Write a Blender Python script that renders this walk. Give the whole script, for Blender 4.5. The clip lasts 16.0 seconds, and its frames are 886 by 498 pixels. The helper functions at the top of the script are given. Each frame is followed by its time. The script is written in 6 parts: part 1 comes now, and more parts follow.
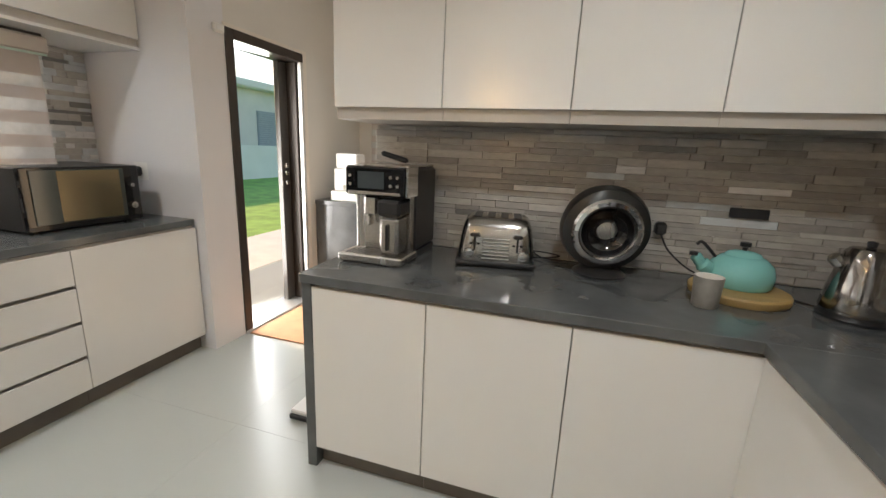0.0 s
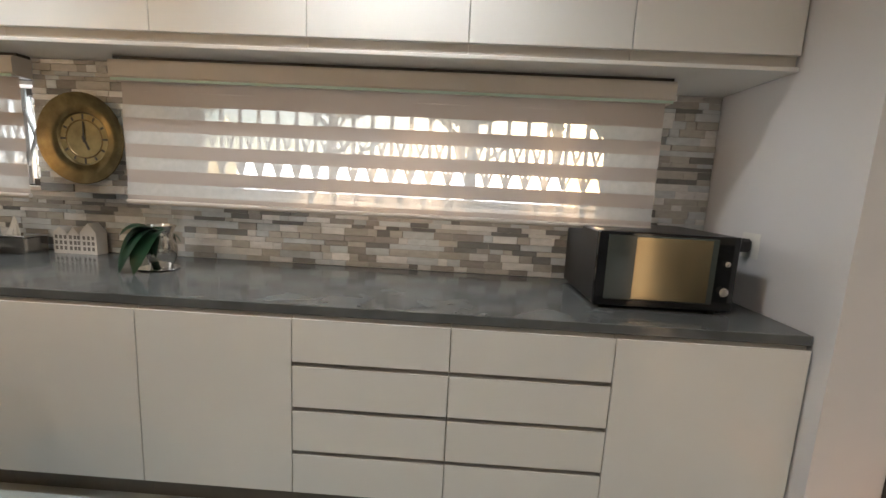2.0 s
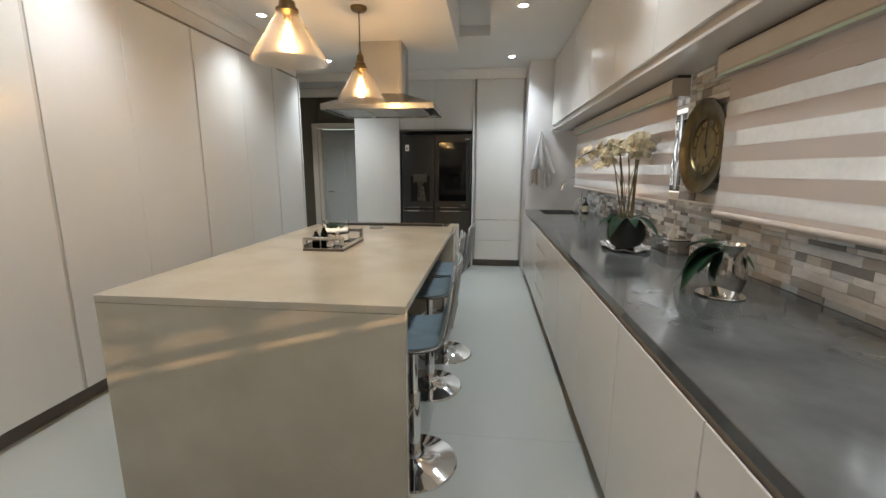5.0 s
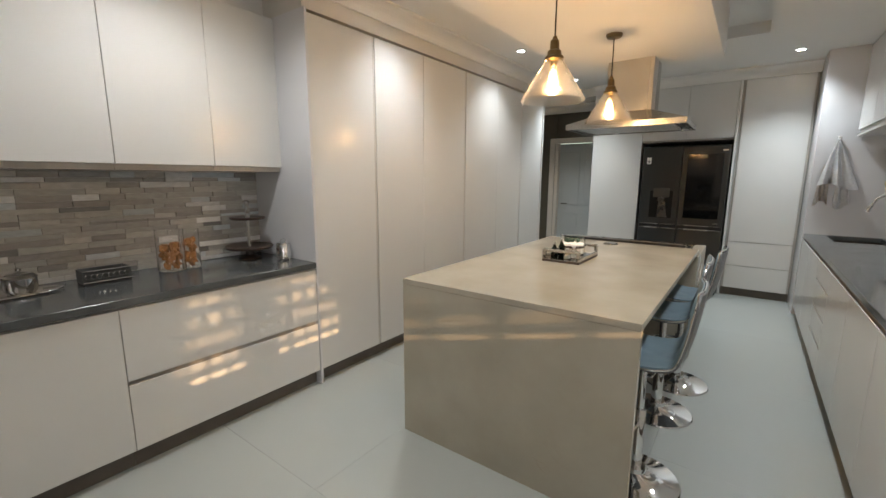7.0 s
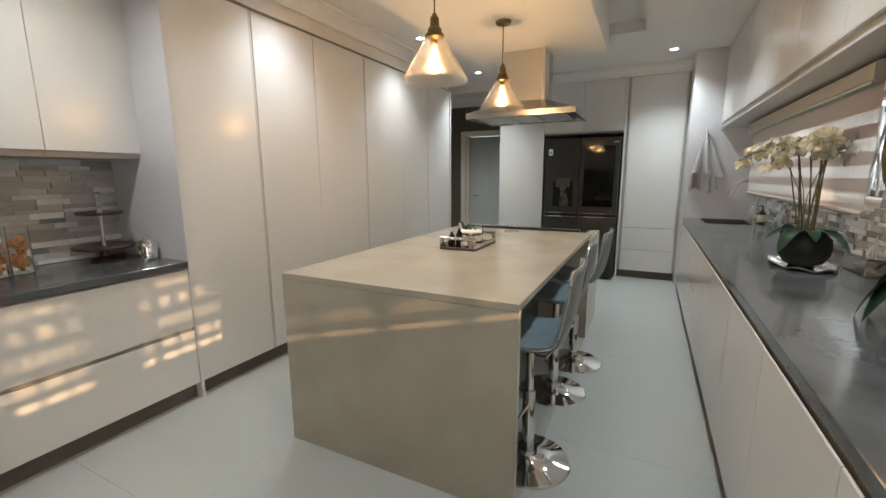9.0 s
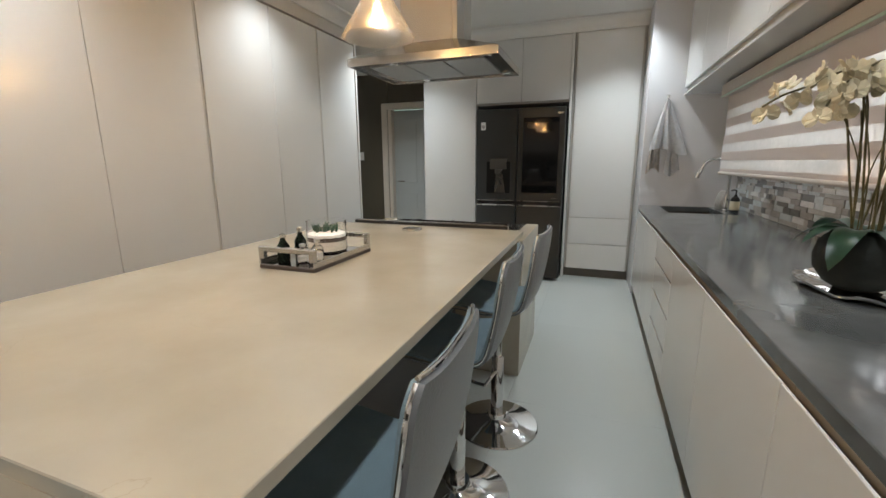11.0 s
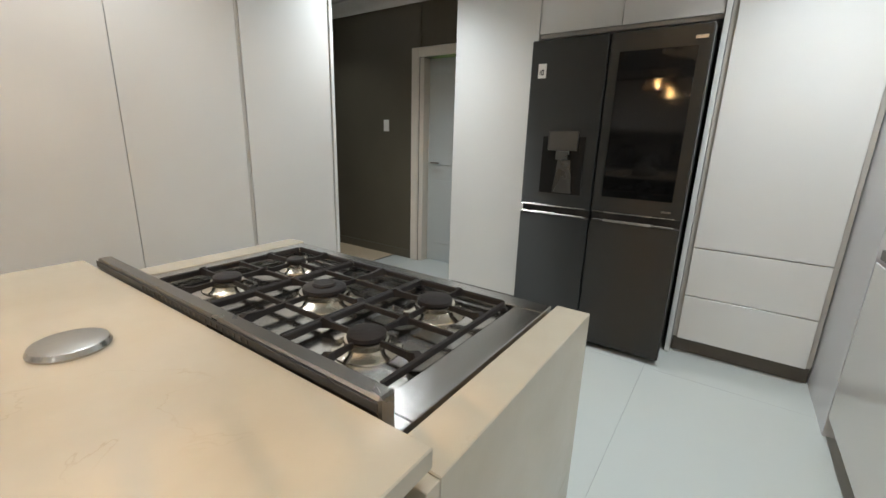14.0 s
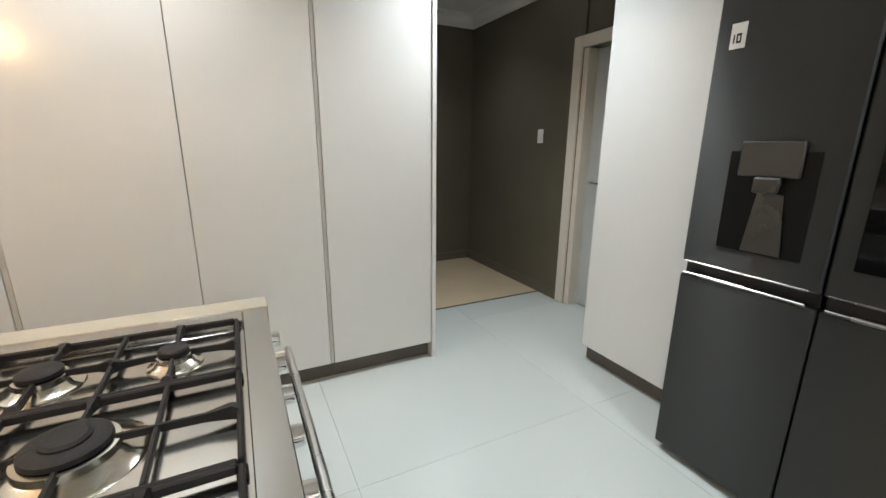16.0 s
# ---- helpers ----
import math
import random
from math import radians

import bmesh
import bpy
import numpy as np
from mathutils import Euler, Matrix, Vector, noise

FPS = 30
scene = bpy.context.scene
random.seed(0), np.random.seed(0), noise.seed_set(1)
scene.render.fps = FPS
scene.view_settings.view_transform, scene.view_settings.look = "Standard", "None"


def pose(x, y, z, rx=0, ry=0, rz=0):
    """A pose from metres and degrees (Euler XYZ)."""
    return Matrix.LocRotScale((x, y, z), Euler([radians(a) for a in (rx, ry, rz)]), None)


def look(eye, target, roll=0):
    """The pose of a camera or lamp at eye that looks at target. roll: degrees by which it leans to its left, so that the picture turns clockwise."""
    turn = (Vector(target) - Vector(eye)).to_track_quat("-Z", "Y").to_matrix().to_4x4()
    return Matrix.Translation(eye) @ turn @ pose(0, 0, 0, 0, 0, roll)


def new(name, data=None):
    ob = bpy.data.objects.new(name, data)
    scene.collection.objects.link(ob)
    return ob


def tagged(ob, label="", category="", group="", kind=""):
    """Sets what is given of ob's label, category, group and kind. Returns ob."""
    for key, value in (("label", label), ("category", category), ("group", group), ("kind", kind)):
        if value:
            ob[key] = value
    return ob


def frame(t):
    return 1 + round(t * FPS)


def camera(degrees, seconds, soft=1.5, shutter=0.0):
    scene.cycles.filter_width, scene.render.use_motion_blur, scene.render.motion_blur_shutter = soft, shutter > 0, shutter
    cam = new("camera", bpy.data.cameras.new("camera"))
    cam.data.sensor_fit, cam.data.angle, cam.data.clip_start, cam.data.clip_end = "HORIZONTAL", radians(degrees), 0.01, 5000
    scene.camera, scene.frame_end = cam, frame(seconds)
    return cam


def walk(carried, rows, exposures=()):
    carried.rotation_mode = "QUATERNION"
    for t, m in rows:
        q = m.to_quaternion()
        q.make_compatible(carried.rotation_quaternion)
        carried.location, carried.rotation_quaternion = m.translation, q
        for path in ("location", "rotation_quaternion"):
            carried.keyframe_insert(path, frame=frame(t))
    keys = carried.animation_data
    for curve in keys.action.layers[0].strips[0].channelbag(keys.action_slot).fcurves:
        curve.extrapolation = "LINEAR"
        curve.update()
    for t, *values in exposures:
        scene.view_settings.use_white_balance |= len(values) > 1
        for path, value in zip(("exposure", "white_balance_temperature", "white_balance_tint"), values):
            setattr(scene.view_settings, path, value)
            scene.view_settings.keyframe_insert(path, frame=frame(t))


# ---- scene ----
cam = camera(93.8, 16.0)
PATH = [
    (0, (0.008, 0.065, 1.358), (-0.561, 1.925, 0.892), 2.5),
    (0.2, (-0.063, 0.17, 1.354), (-0.864, 1.947, 0.904), 2.7),
    (0.5, (-0.193, 0.331, 1.373), (-1.329, 1.92, 0.941), 2.8),
    (0.7, (-0.259, 0.449, 1.386), (-1.614, 1.858, 0.961), 2.5),
    (1, (-0.35, 0.596, 1.395), (-1.973, 1.691, 0.986), 2.8),
    (1.1, (-0.387, 0.637, 1.396), (-2.081, 1.621, 0.995), 2.5),
    (1.5, (-0.524, 0.736, 1.378), (-2.425, 1.243, 1.018), 2.6),
    (2, (-0.748, 0.748, 1.338), (-2.724, 0.678, 1.037), 2.9),
    (2.2, (-0.861, 0.767, 1.332), (-2.823, 0.504, 1.046), 3.0),
    (2.5, (-1.064, 0.837, 1.312), (-2.964, 0.274, 1.04), 3.0),
    (3, (-1.395, 0.833, 1.326), (-3.085, -0.192, 1.019), 2.3),
    (3.5, (-1.64, 0.756, 1.324), (-2.989, -0.686, 1.006), 2.2),
    (4, (-1.817, 0.778, 1.357), (-2.655, -0.999, 0.981), 0.7),
    (4.5, (-1.806, 0.863, 1.371), (-2.093, -1.08, 0.994), 0.2),
    (5, (-1.725, 1.026, 1.363), (-1.519, -0.928, 0.99), 0.2),
    (7.3, (-1.729, 1.326, 1.44), (-0.538, -0.246, 1.111), 0.1),
    (7.5, (-1.753, 1.337, 1.423), (-0.563, -0.238, 1.105), -0.0),
    (8, (-1.811, 1.335, 1.404), (-0.684, -0.287, 1.088), -0.1),
    (8.5, (-1.858, 1.264, 1.384), (-0.852, -0.434, 1.057), -0.2),
    (9, (-1.848, 1.103, 1.367), (-0.977, -0.663, 1.016), -0.3),
    (9.5, (-1.842, 0.84, 1.329), (-1.076, -0.972, 0.965), -0.5),
    (9.7, (-1.838, 0.731, 1.312), (-1.101, -1.092, 0.945), -0.7),
    (12, (-1.812, -0.745, 1.277), (-1.151, -2.582, 0.84), -0.3),
    (12.5, (-1.813, -1.071, 1.284), (-1.11, -2.889, 0.834), 0.2),
    (13, (-1.761, -1.421, 1.267), (-0.964, -3.194, 0.796), 0.9),
    (13.5, (-1.733, -1.769, 1.246), (-0.806, -3.472, 0.754), 1.5),
    (14, (-1.689, -2.081, 1.248), (-0.594, -3.675, 0.736), 1.7),
    (14.5, (-1.674, -2.361, 1.268), (-0.4, -3.81, 0.739), 1.4),
    (15, (-1.655, -2.605, 1.271), (-0.202, -3.877, 0.75), 1.2),
    (15.5, (-1.586, -2.836, 1.263), (0.029, -3.903, 0.759), 0.8),
    (16, (-1.565, -3.031, 1.297), (0.17, -3.898, 0.806), 0.5),
]
walk(cam, [(t, look(eye, target, roll)) for t, eye, target, roll in PATH],
     [(0, 1.38), (0.7, 1.14), (1.5, 0.86), (2.0, 1.06), (3.0, 0.88), (3.5, 0.87), (5.0, 0.91), (9.0, 0.89), (12.0, 0.97), (13.0, 1.20), (14.0, 1.34), (16.0, 1.54)])

# ---- world, sun, lamps ----
world = bpy.data.worlds.new("sky")
scene.world = world
world.use_nodes = True
wn = world.node_tree.nodes
sky = wn.new("ShaderNodeTexSky")
sky.sky_type, sky.sun_disc = 'NISHITA', False
SUN_WAY = Vector((3.3, -0.87, -0.83)).normalized()
sky.sun_elevation = math.asin(-SUN_WAY.z)
sky.sun_rotation = math.atan2(-SUN_WAY.x, -SUN_WAY.y)
wn["Background"].inputs[1].default_value = 0.10
world.node_tree.links.new(sky.outputs[0], wn["Background"].inputs[0])


def lamp(name, kind, place, target, power, colour, size=0.05, size_y=None, spread=None, blend=0.6):
    data = bpy.data.lights.new(name, kind)
    data.energy, data.color = power, colour
    if kind == 'AREA':
        data.size = size
        if size_y:
            data.shape, data.size_y = 'RECTANGLE', size_y
    elif kind == 'SPOT':
        data.shadow_soft_size, data.spot_size, data.spot_blend = size, radians(spread), blend
    elif kind == 'SUN':
        data.angle = radians(size)
    else:
        data.shadow_soft_size = size
    ob = new(name, data)
    ob.matrix_world = look(place, target)
    return ob


lamp("sun", 'SUN', (0, 0, 5), Vector((0, 0, 5)) + SUN_WAY, 3.8, (1.0, 0.64, 0.33), size=0.6)
CEIL, HALL_CEIL = 2.68, 2.57
# The last entry, in the hall, is unseen: added for the light there.
SPOTS = [(x, y) for y in (-4.22, -2.68, -1.12, 0.42) for x in (-1.98, 0.25)] + [(-1.4, 3.0), (-0.2, 3.0), (1.75, -4.75)]
for sx, sy in SPOTS:
    near_end, warm_end = sy < -4, 0 < sy < 2
    lamp("downlight_lamp", 'SPOT', (sx, sy, (HALL_CEIL if sx > 1 else CEIL) - 0.03), (sx, sy, 0), 12 if sy > 2 or sx > 1 else 58 if near_end else 29,
         (0.85, 0.94, 0.99) if near_end and sx < -1 else (0.95, 0.97, 0.97) if sy > 0 else (0.87, 0.95, 1.0), size=0.06, spread=150 if warm_end else 116, blend=0.7 if warm_end else 1.0)
PENDANTS = [(-0.845, -0.85), (-0.848, -1.9)]
for px, py in PENDANTS:
    lamp("pendant_lamp", 'POINT', (px, py, 1.862), (px, py, 0), 4.4, (1.0, 0.60, 0.26), size=0.016)
# daylight in the openings
lamp("window_light", 'AREA', (-3.12, 0.4, 1.5), (0, 0.4, 1.3), 10, (0.93, 0.97, 1.0), size=1.9, size_y=0.55)
lamp("window_light", 'AREA', (-3.12, -2.6, 1.5), (0, -2.6, 1.3), 13, (0.93, 0.97, 1.0), size=2.2, size_y=0.55)
lamp("door_light", 'AREA', (-2.42, 2.6, 1.1), (0, 2.2, 0.8), 18, (1.0, 0.98, 0.95), size=0.55, size_y=1.9)


# ---- materials ----
def material(name, base, rough=0.5, metal=0.0, vary=0.08, scale=6.0, fine=60.0, bump=0.0, spec=0.5, coat=0.0, piece=0.0, stretch=(1, 1, 1),
             rough_vary=0.08, emit=None, power=0.0, dark=None, sheen=0.0, cover=0.5, soft=0.24):
    """Two scales of variation in colour and gloss, fine relief, and an even shift of tone for each piece."""
    m = bpy.data.materials.new(name)
    m.use_nodes = True
    t = m.node_tree
    n, k = t.nodes, t.links.new
    b = n["Principled BSDF"]
    co = n.new("ShaderNodeTexCoord")
    mp = n.new("ShaderNodeMapping")
    mp.inputs["Scale"].default_value = stretch
    geo = n.new("ShaderNodeNewGeometry")
    k(geo.outputs["Position"], mp.inputs[0])
    big, small = n.new("ShaderNodeTexNoise"), n.new("ShaderNodeTexNoise")
    big.inputs["Scale"].default_value, big.inputs["Detail"].default_value = scale, 5
    small.inputs["Scale"].default_value, small.inputs["Detail"].default_value = fine, 3
    k(mp.outputs[0], big.inputs["Vector"])
    k(mp.outputs[0], small.inputs["Vector"])
    base = Vector(base)
    low = Vector(dark) if dark else base * (1 - vary)
    ramp = n.new("ShaderNodeMix")
    ramp.data_type = 'RGBA'
    ramp.inputs["A"].default_value = (*low, 1)
    ramp.inputs["B"].default_value = (*(base * (1 + vary * (0 if dark else 1))), 1)
    rng = n.new("ShaderNodeMapRange")
    rng.inputs["From Min"].default_value, rng.inputs["From Max"].default_value = cover - soft, cover + soft
    k(big.outputs["Fac"], rng.inputs["Value"])
    k(rng.outputs[0], ramp.inputs["Factor"])
    hsv = n.new("ShaderNodeHueSaturation")
    k(ramp.outputs["Result"], hsv.inputs["Color"])
    add = n.new("ShaderNodeMath")
    add.operation = 'MULTIPLY_ADD'
    add.inputs[1].default_value, add.inputs[2].default_value = vary * 0.7, 1 - vary * 0.35
    k(small.outputs["Fac"], add.inputs[0])
    if piece:
        info = n.new("ShaderNodeObjectInfo")
        sh = n.new("ShaderNodeMath")
        sh.operation = 'MULTIPLY_ADD'
        sh.inputs[1].default_value, sh.inputs[2].default_value = piece, 1 - piece / 2
        mu = n.new("ShaderNodeMath")
        mu.operation = 'MULTIPLY'
        k(info.outputs["Random"], sh.inputs[0])
        k(sh.outputs[0], mu.inputs[0])
        k(add.outputs[0], mu.inputs[1])
        k(mu.outputs[0], hsv.inputs["Value"])
    else:
        k(add.outputs[0], hsv.inputs["Value"])
    k(hsv.outputs[0], b.inputs["Base Color"])
    rr = n.new("ShaderNodeMath")
    rr.operation = 'MULTIPLY_ADD'
    rr.inputs[1].default_value, rr.inputs[2].default_value = rough_vary, rough - rough_vary / 2
    k(big.outputs["Fac"], rr.inputs[0])
    k(rr.outputs[0], b.inputs["Roughness"])
    b.inputs["Metallic"].default_value = metal
    b.inputs["Specular IOR Level"].default_value = spec
    b.inputs["Coat Weight"].default_value = coat
    b.inputs["Sheen Weight"].default_value = sheen
    if bump:
        bp = n.new("ShaderNodeBump")
        bp.inputs["Strength"].default_value, bp.inputs["Distance"].default_value = bump, 0.004
        k(small.outputs["Fac"], bp.inputs["Height"])
        k(bp.outputs[0], b.inputs["Normal"])
    if emit:
        b.inputs["Emission Color"].default_value = (*emit, 1)
        b.inputs["Emission Strength"].default_value = power
    return m


def glass(name, tint=(1, 1, 1), rough=0.0, ior=1.45):
    m = bpy.data.materials.new(name)
    m.use_nodes = True
    b = m.node_tree.nodes["Principled BSDF"]
    b.inputs["Base Color"].default_value = (*tint, 1)
    b.inputs["Transmission Weight"].default_value = 1.0
    b.inputs["Roughness"].default_value, b.inputs["IOR"].default_value = rough, ior
    return m


def sheer(name, colour, open_part, through_part=0.5):
    """Fabric: part open weave, part scattering the light through."""
    m = bpy.data.materials.new(name)
    m.use_nodes = True
    n, k = m.node_tree.nodes, m.node_tree.links.new
    for x in list(n):
        if x.type == 'BSDF_PRINCIPLED':
            n.remove(x)
    d, tl, tr = n.new("ShaderNodeBsdfDiffuse"), n.new("ShaderNodeBsdfTranslucent"), n.new("ShaderNodeBsdfTransparent")
    d.inputs[0].default_value = tl.inputs[0].default_value = (*colour, 1)
    geo, tex = n.new("ShaderNodeNewGeometry"), n.new("ShaderNodeTexNoise")
    tex.inputs["Scale"].default_value = 35
    k(geo.outputs["Position"], tex.inputs["Vector"])
    a, c = n.new("ShaderNodeMixShader"), n.new("ShaderNodeMixShader")
    a.inputs[0].default_value = through_part
    k(d.outputs[0], a.inputs[1])
    k(tl.outputs[0], a.inputs[2])
    ma = n.new("ShaderNodeMath")
    ma.operation = 'MULTIPLY_ADD'
    ma.inputs[1].default_value, ma.inputs[2].default_value = 0.12 * (open_part > 0), open_part - 0.06 * (open_part > 0)
    k(tex.outputs["Fac"], ma.inputs[0])
    k(ma.outputs[0], c.inputs[0])
    k(a.outputs[0], c.inputs[1])
    k(tr.outputs[0], c.inputs[2])
    k(c.outputs[0], n["Material Output"].inputs[0])
    return m




def veined(m):
    """Adds thin broken hairline veins to a stone."""
    t = m.node_tree
    n, k = t.nodes, t.links.new
    b = n["Principled BSDF"]
    src = b.inputs["Base Color"].links[0].from_socket
    geo, a, c = n.new("ShaderNodeNewGeometry"), n.new("ShaderNodeTexNoise"), n.new("ShaderNodeTexNoise")
    a.inputs["Scale"].default_value, a.inputs["Detail"].default_value, a.inputs["Distortion"].default_value = 2.6, 7, 1.2
    c.inputs["Scale"].default_value = 4.0
    k(geo.outputs["Position"], a.inputs["Vector"])
    k(geo.outputs["Position"], c.inputs["Vector"])
    d = n.new("ShaderNodeMath")
    d.operation, d.inputs[1].default_value = 'SUBTRACT', 0.57
    k(a.outputs["Fac"], d.inputs[0])
    e = n.new("ShaderNodeMath")
    e.operation = 'ABSOLUTE'
    k(d.outputs[0], e.inputs[0])
    f, g = n.new("ShaderNodeMapRange"), n.new("ShaderNodeMapRange")
    f.inputs["From Min"].default_value, f.inputs["From Max"].default_value, f.inputs["To Min"].default_value, f.inputs["To Max"].default_value = 0.0, 0.0045, 1.0, 0.0
    g.inputs["From Min"].default_value, g.inputs["From Max"].default_value, g.inputs["To Max"].default_value = 0.50, 0.66, 0.30
    k(e.outputs[0], f.inputs["Value"])
    k(c.outputs["Fac"], g.inputs["Value"])
    h = n.new("ShaderNodeMath")
    h.operation = 'MULTIPLY'
    k(f.outputs[0], h.inputs[0])
    k(g.outputs[0], h.inputs[1])
    mix = n.new("ShaderNodeMix")
    mix.data_type = 'RGBA'
    mix.inputs["B"].default_value = (0.26, 0.20, 0.14, 1)
    k(h.outputs[0], mix.inputs["Factor"])
    k(src, mix.inputs["A"])
    k(mix.outputs["Result"], b.inputs["Base Color"])
    return m


PAINT = material("wall_paint", (0.60, 0.57, 0.52), 0.55, vary=0.03, scale=2, fine=180, bump=0.06)
PAINT_COOL = material("cool_paint", (0.62, 0.61, 0.62), 0.4, vary=0.03, scale=2, fine=180, bump=0.05)
CEILING = material("ceiling_paint", (0.74, 0.72, 0.69), 0.6, vary=0.02, scale=1.5, fine=150, bump=0.04)
DARKWALL = material("dark_wall_paint", (0.105, 0.090, 0.064), 0.5, vary=0.08, scale=2, fine=150, bump=0.08)
LACQUER = material("white_lacquer", (0.66, 0.65, 0.628), 0.21, vary=0.018, scale=1.6, fine=300, bump=0.012, rough_vary=0.06)
GOLA = material("grip_channel", (0.42, 0.39, 0.35), 0.35, vary=0.05)
CHANNEL = material("pale_channel", (0.50, 0.475, 0.44), 0.4, vary=0.03)
KICK = material("plinth_brown", (0.10, 0.085, 0.07), 0.4, vary=0.15)
GAP = material("gap_dark", (0.05, 0.045, 0.04), 0.6)
QUARTZ = material("dark_counter_stone", (0.118, 0.125, 0.124), 0.14, vary=0.22, scale=5.5, fine=13, bump=0.20, dark=(0.064, 0.067, 0.069), rough_vary=0.22, soft=0.26)
ISLAND = veined(material("cream_stone", (0.435, 0.395, 0.322), 0.21, vary=0.05, scale=3.2, fine=35, dark=(0.34, 0.30, 0.232), rough_vary=0.16, cover=0.42, soft=0.30))
FLOORTILE = material("floor_tile", (0.435, 0.452, 0.425), 0.27, vary=0.012, scale=0.9, fine=8, piece=0.04, rough_vary=0.01)
GROUT = material("grout", (0.42, 0.445, 0.425), 0.6, vary=0.03, scale=20)
HALLTILE = material("hall_floor", (0.42, 0.33, 0.22), 0.35, vary=0.08, scale=3, fine=30, piece=0.08)
TRIMWHITE = material("white_trim", (0.66, 0.60, 0.52), 0.35, vary=0.03)
DOORGREY = material("door_paint", (0.45, 0.47, 0.46), 0.35, vary=0.03, scale=2)
BRONZE = material("dark_aluminium", (0.045, 0.036, 0.030), 0.35, metal=0.4, vary=0.1)
STEEL = material("brushed_steel", (0.56, 0.54, 0.51), 0.27, metal=1.0, vary=0.06, scale=3, fine=220, stretch=(1, 1, 0.03), bump=0.03)
STEELH = material("brushed_steel_flat", (0.50, 0.49, 0.47), 0.25, metal=1.0, vary=0.08, scale=3, fine=160, stretch=(0.05, 1, 1), bump=0.03)
CHROME = material("chrome", (0.82, 0.82, 0.82), 0.06, metal=1.0, vary=0.02, rough_vary=0.03)
BLACKSTEEL = material("black_steel", (0.052, 0.053, 0.052), 0.40, metal=0.80, vary=0.06, scale=2, fine=200, stretch=(1, 1, 0.02), bump=0.02)
BLACKSTEEL.node_tree.nodes["Principled BSDF"].inputs["Anisotropic"].default_value = 0.97
BLACKSTEEL.node_tree.nodes["Principled BSDF"].inputs["Anisotropic Rotation"].default_value = 0.25
BLACKGLASS = material("black_glass", (0.006, 0.006, 0.007), 0.04, vary=0.1, rough_vary=0.02)
BLACK = material("black_plastic", (0.012, 0.012, 0.013), 0.38, vary=0.2)
IRON = material("cast_iron", (0.013, 0.010, 0.009), 0.6, vary=0.25, fine=140, bump=0.25, spec=0.3)
BLIND = sheer("blind_band", (0.45, 0.395, 0.36), 0.0, 0.10)
SHEER = sheer("blind_sheer", (0.78, 0.77, 0.75), 0.40, 0.30)
CASSETTE = material("blind_cassette", (0.52, 0.475, 0.43), 0.6, vary=0.04, fine=250, bump=0.1)
MINT = material("mint_trim", (0.45, 0.60, 0.52), 0.6, vary=0.03)
GLASS = glass("clear_glass")
AMBERGLASS = glass("smoked_shade_glass", (1.0, 0.94, 0.86), 0.19)
BRASS = material("aged_brass", (0.20, 0.14, 0.07), 0.3, metal=1.0, vary=0.25, scale=14)
PLATE = material("hammered_brass", (0.23, 0.175, 0.085), 0.30, metal=0.9, vary=0.35, scale=16, fine=90, bump=0.2, dark=(0.10, 0.075, 0.035))
BULB = material("warm_filament", (1, 0.75, 0.4), 0.5, emit=(1.0, 0.62, 0.25), power=28)
SPOTGLOW = material("downlight_glow", (1, 1, 1), 0.5, emit=(0.92, 0.96, 1.0), power=30)
WHITEPLASTIC = material("white_plastic", (0.72, 0.71, 0.68), 0.35, vary=0.03)
STONES = [material("mosaic_stone", c, r, vary=0.12, scale=22, fine=120, bump=0.14, piece=0.30, stretch=(1, 1, 3), rough_vary=0.1)
          for c, r in (((0.33, 0.31, 0.285), 0.16), ((0.45, 0.425, 0.39), 0.18), ((0.20, 0.195, 0.19), 0.22), ((0.70, 0.69, 0.67), 0.12), ((0.38, 0.355, 0.32), 0.15), ((0.52, 0.55, 0.56), 0.10))]


# ---- mesh tools ----
def box(bm, x0, x1, y0, y1, z0, z1, bev=0.0, seg=1):
    vs = [bm.verts.new((x, y, z)) for x in (x0, x1) for y in (y0, y1) for z in (z0, z1)]
    fs = [bm.faces.new([vs[i] for i in q]) for q in ((0, 1, 3, 2), (4, 6, 7, 5), (0, 4, 5, 1), (2, 3, 7, 6), (0, 2, 6, 4), (1, 5, 7, 3))]
    if bev:
        es = list({e for f in fs for e in f.edges})
        bmesh.ops.bevel(bm, geom=es, offset=bev, segments=seg, profile=0.5, affect='EDGES')
    return bm


def lathe(bm, profile, at=(0, 0, 0), n=32, close=False):
    """Turns a profile of (radius, height) round the z axis."""
    rings = []
    for r, z in profile:
        if r < 1e-5:
            rings.append([bm.verts.new((at[0], at[1], at[2] + z))])
        else:
            rings.append([bm.verts.new((at[0] + r * math.cos(2 * math.pi * i / n), at[1] + r * math.sin(2 * math.pi * i / n), at[2] + z)) for i in range(n)])
    for a, b in zip(rings, rings[1:]):
        for i in range(n):
            j = (i + 1) % n
            q = [a[i % len(a)], a[j % len(a)], b[j % len(b)], b[i % len(b)]]
            q = list(dict.fromkeys(q))
            if len(q) > 2:
                bm.faces.new(q)
    return bm


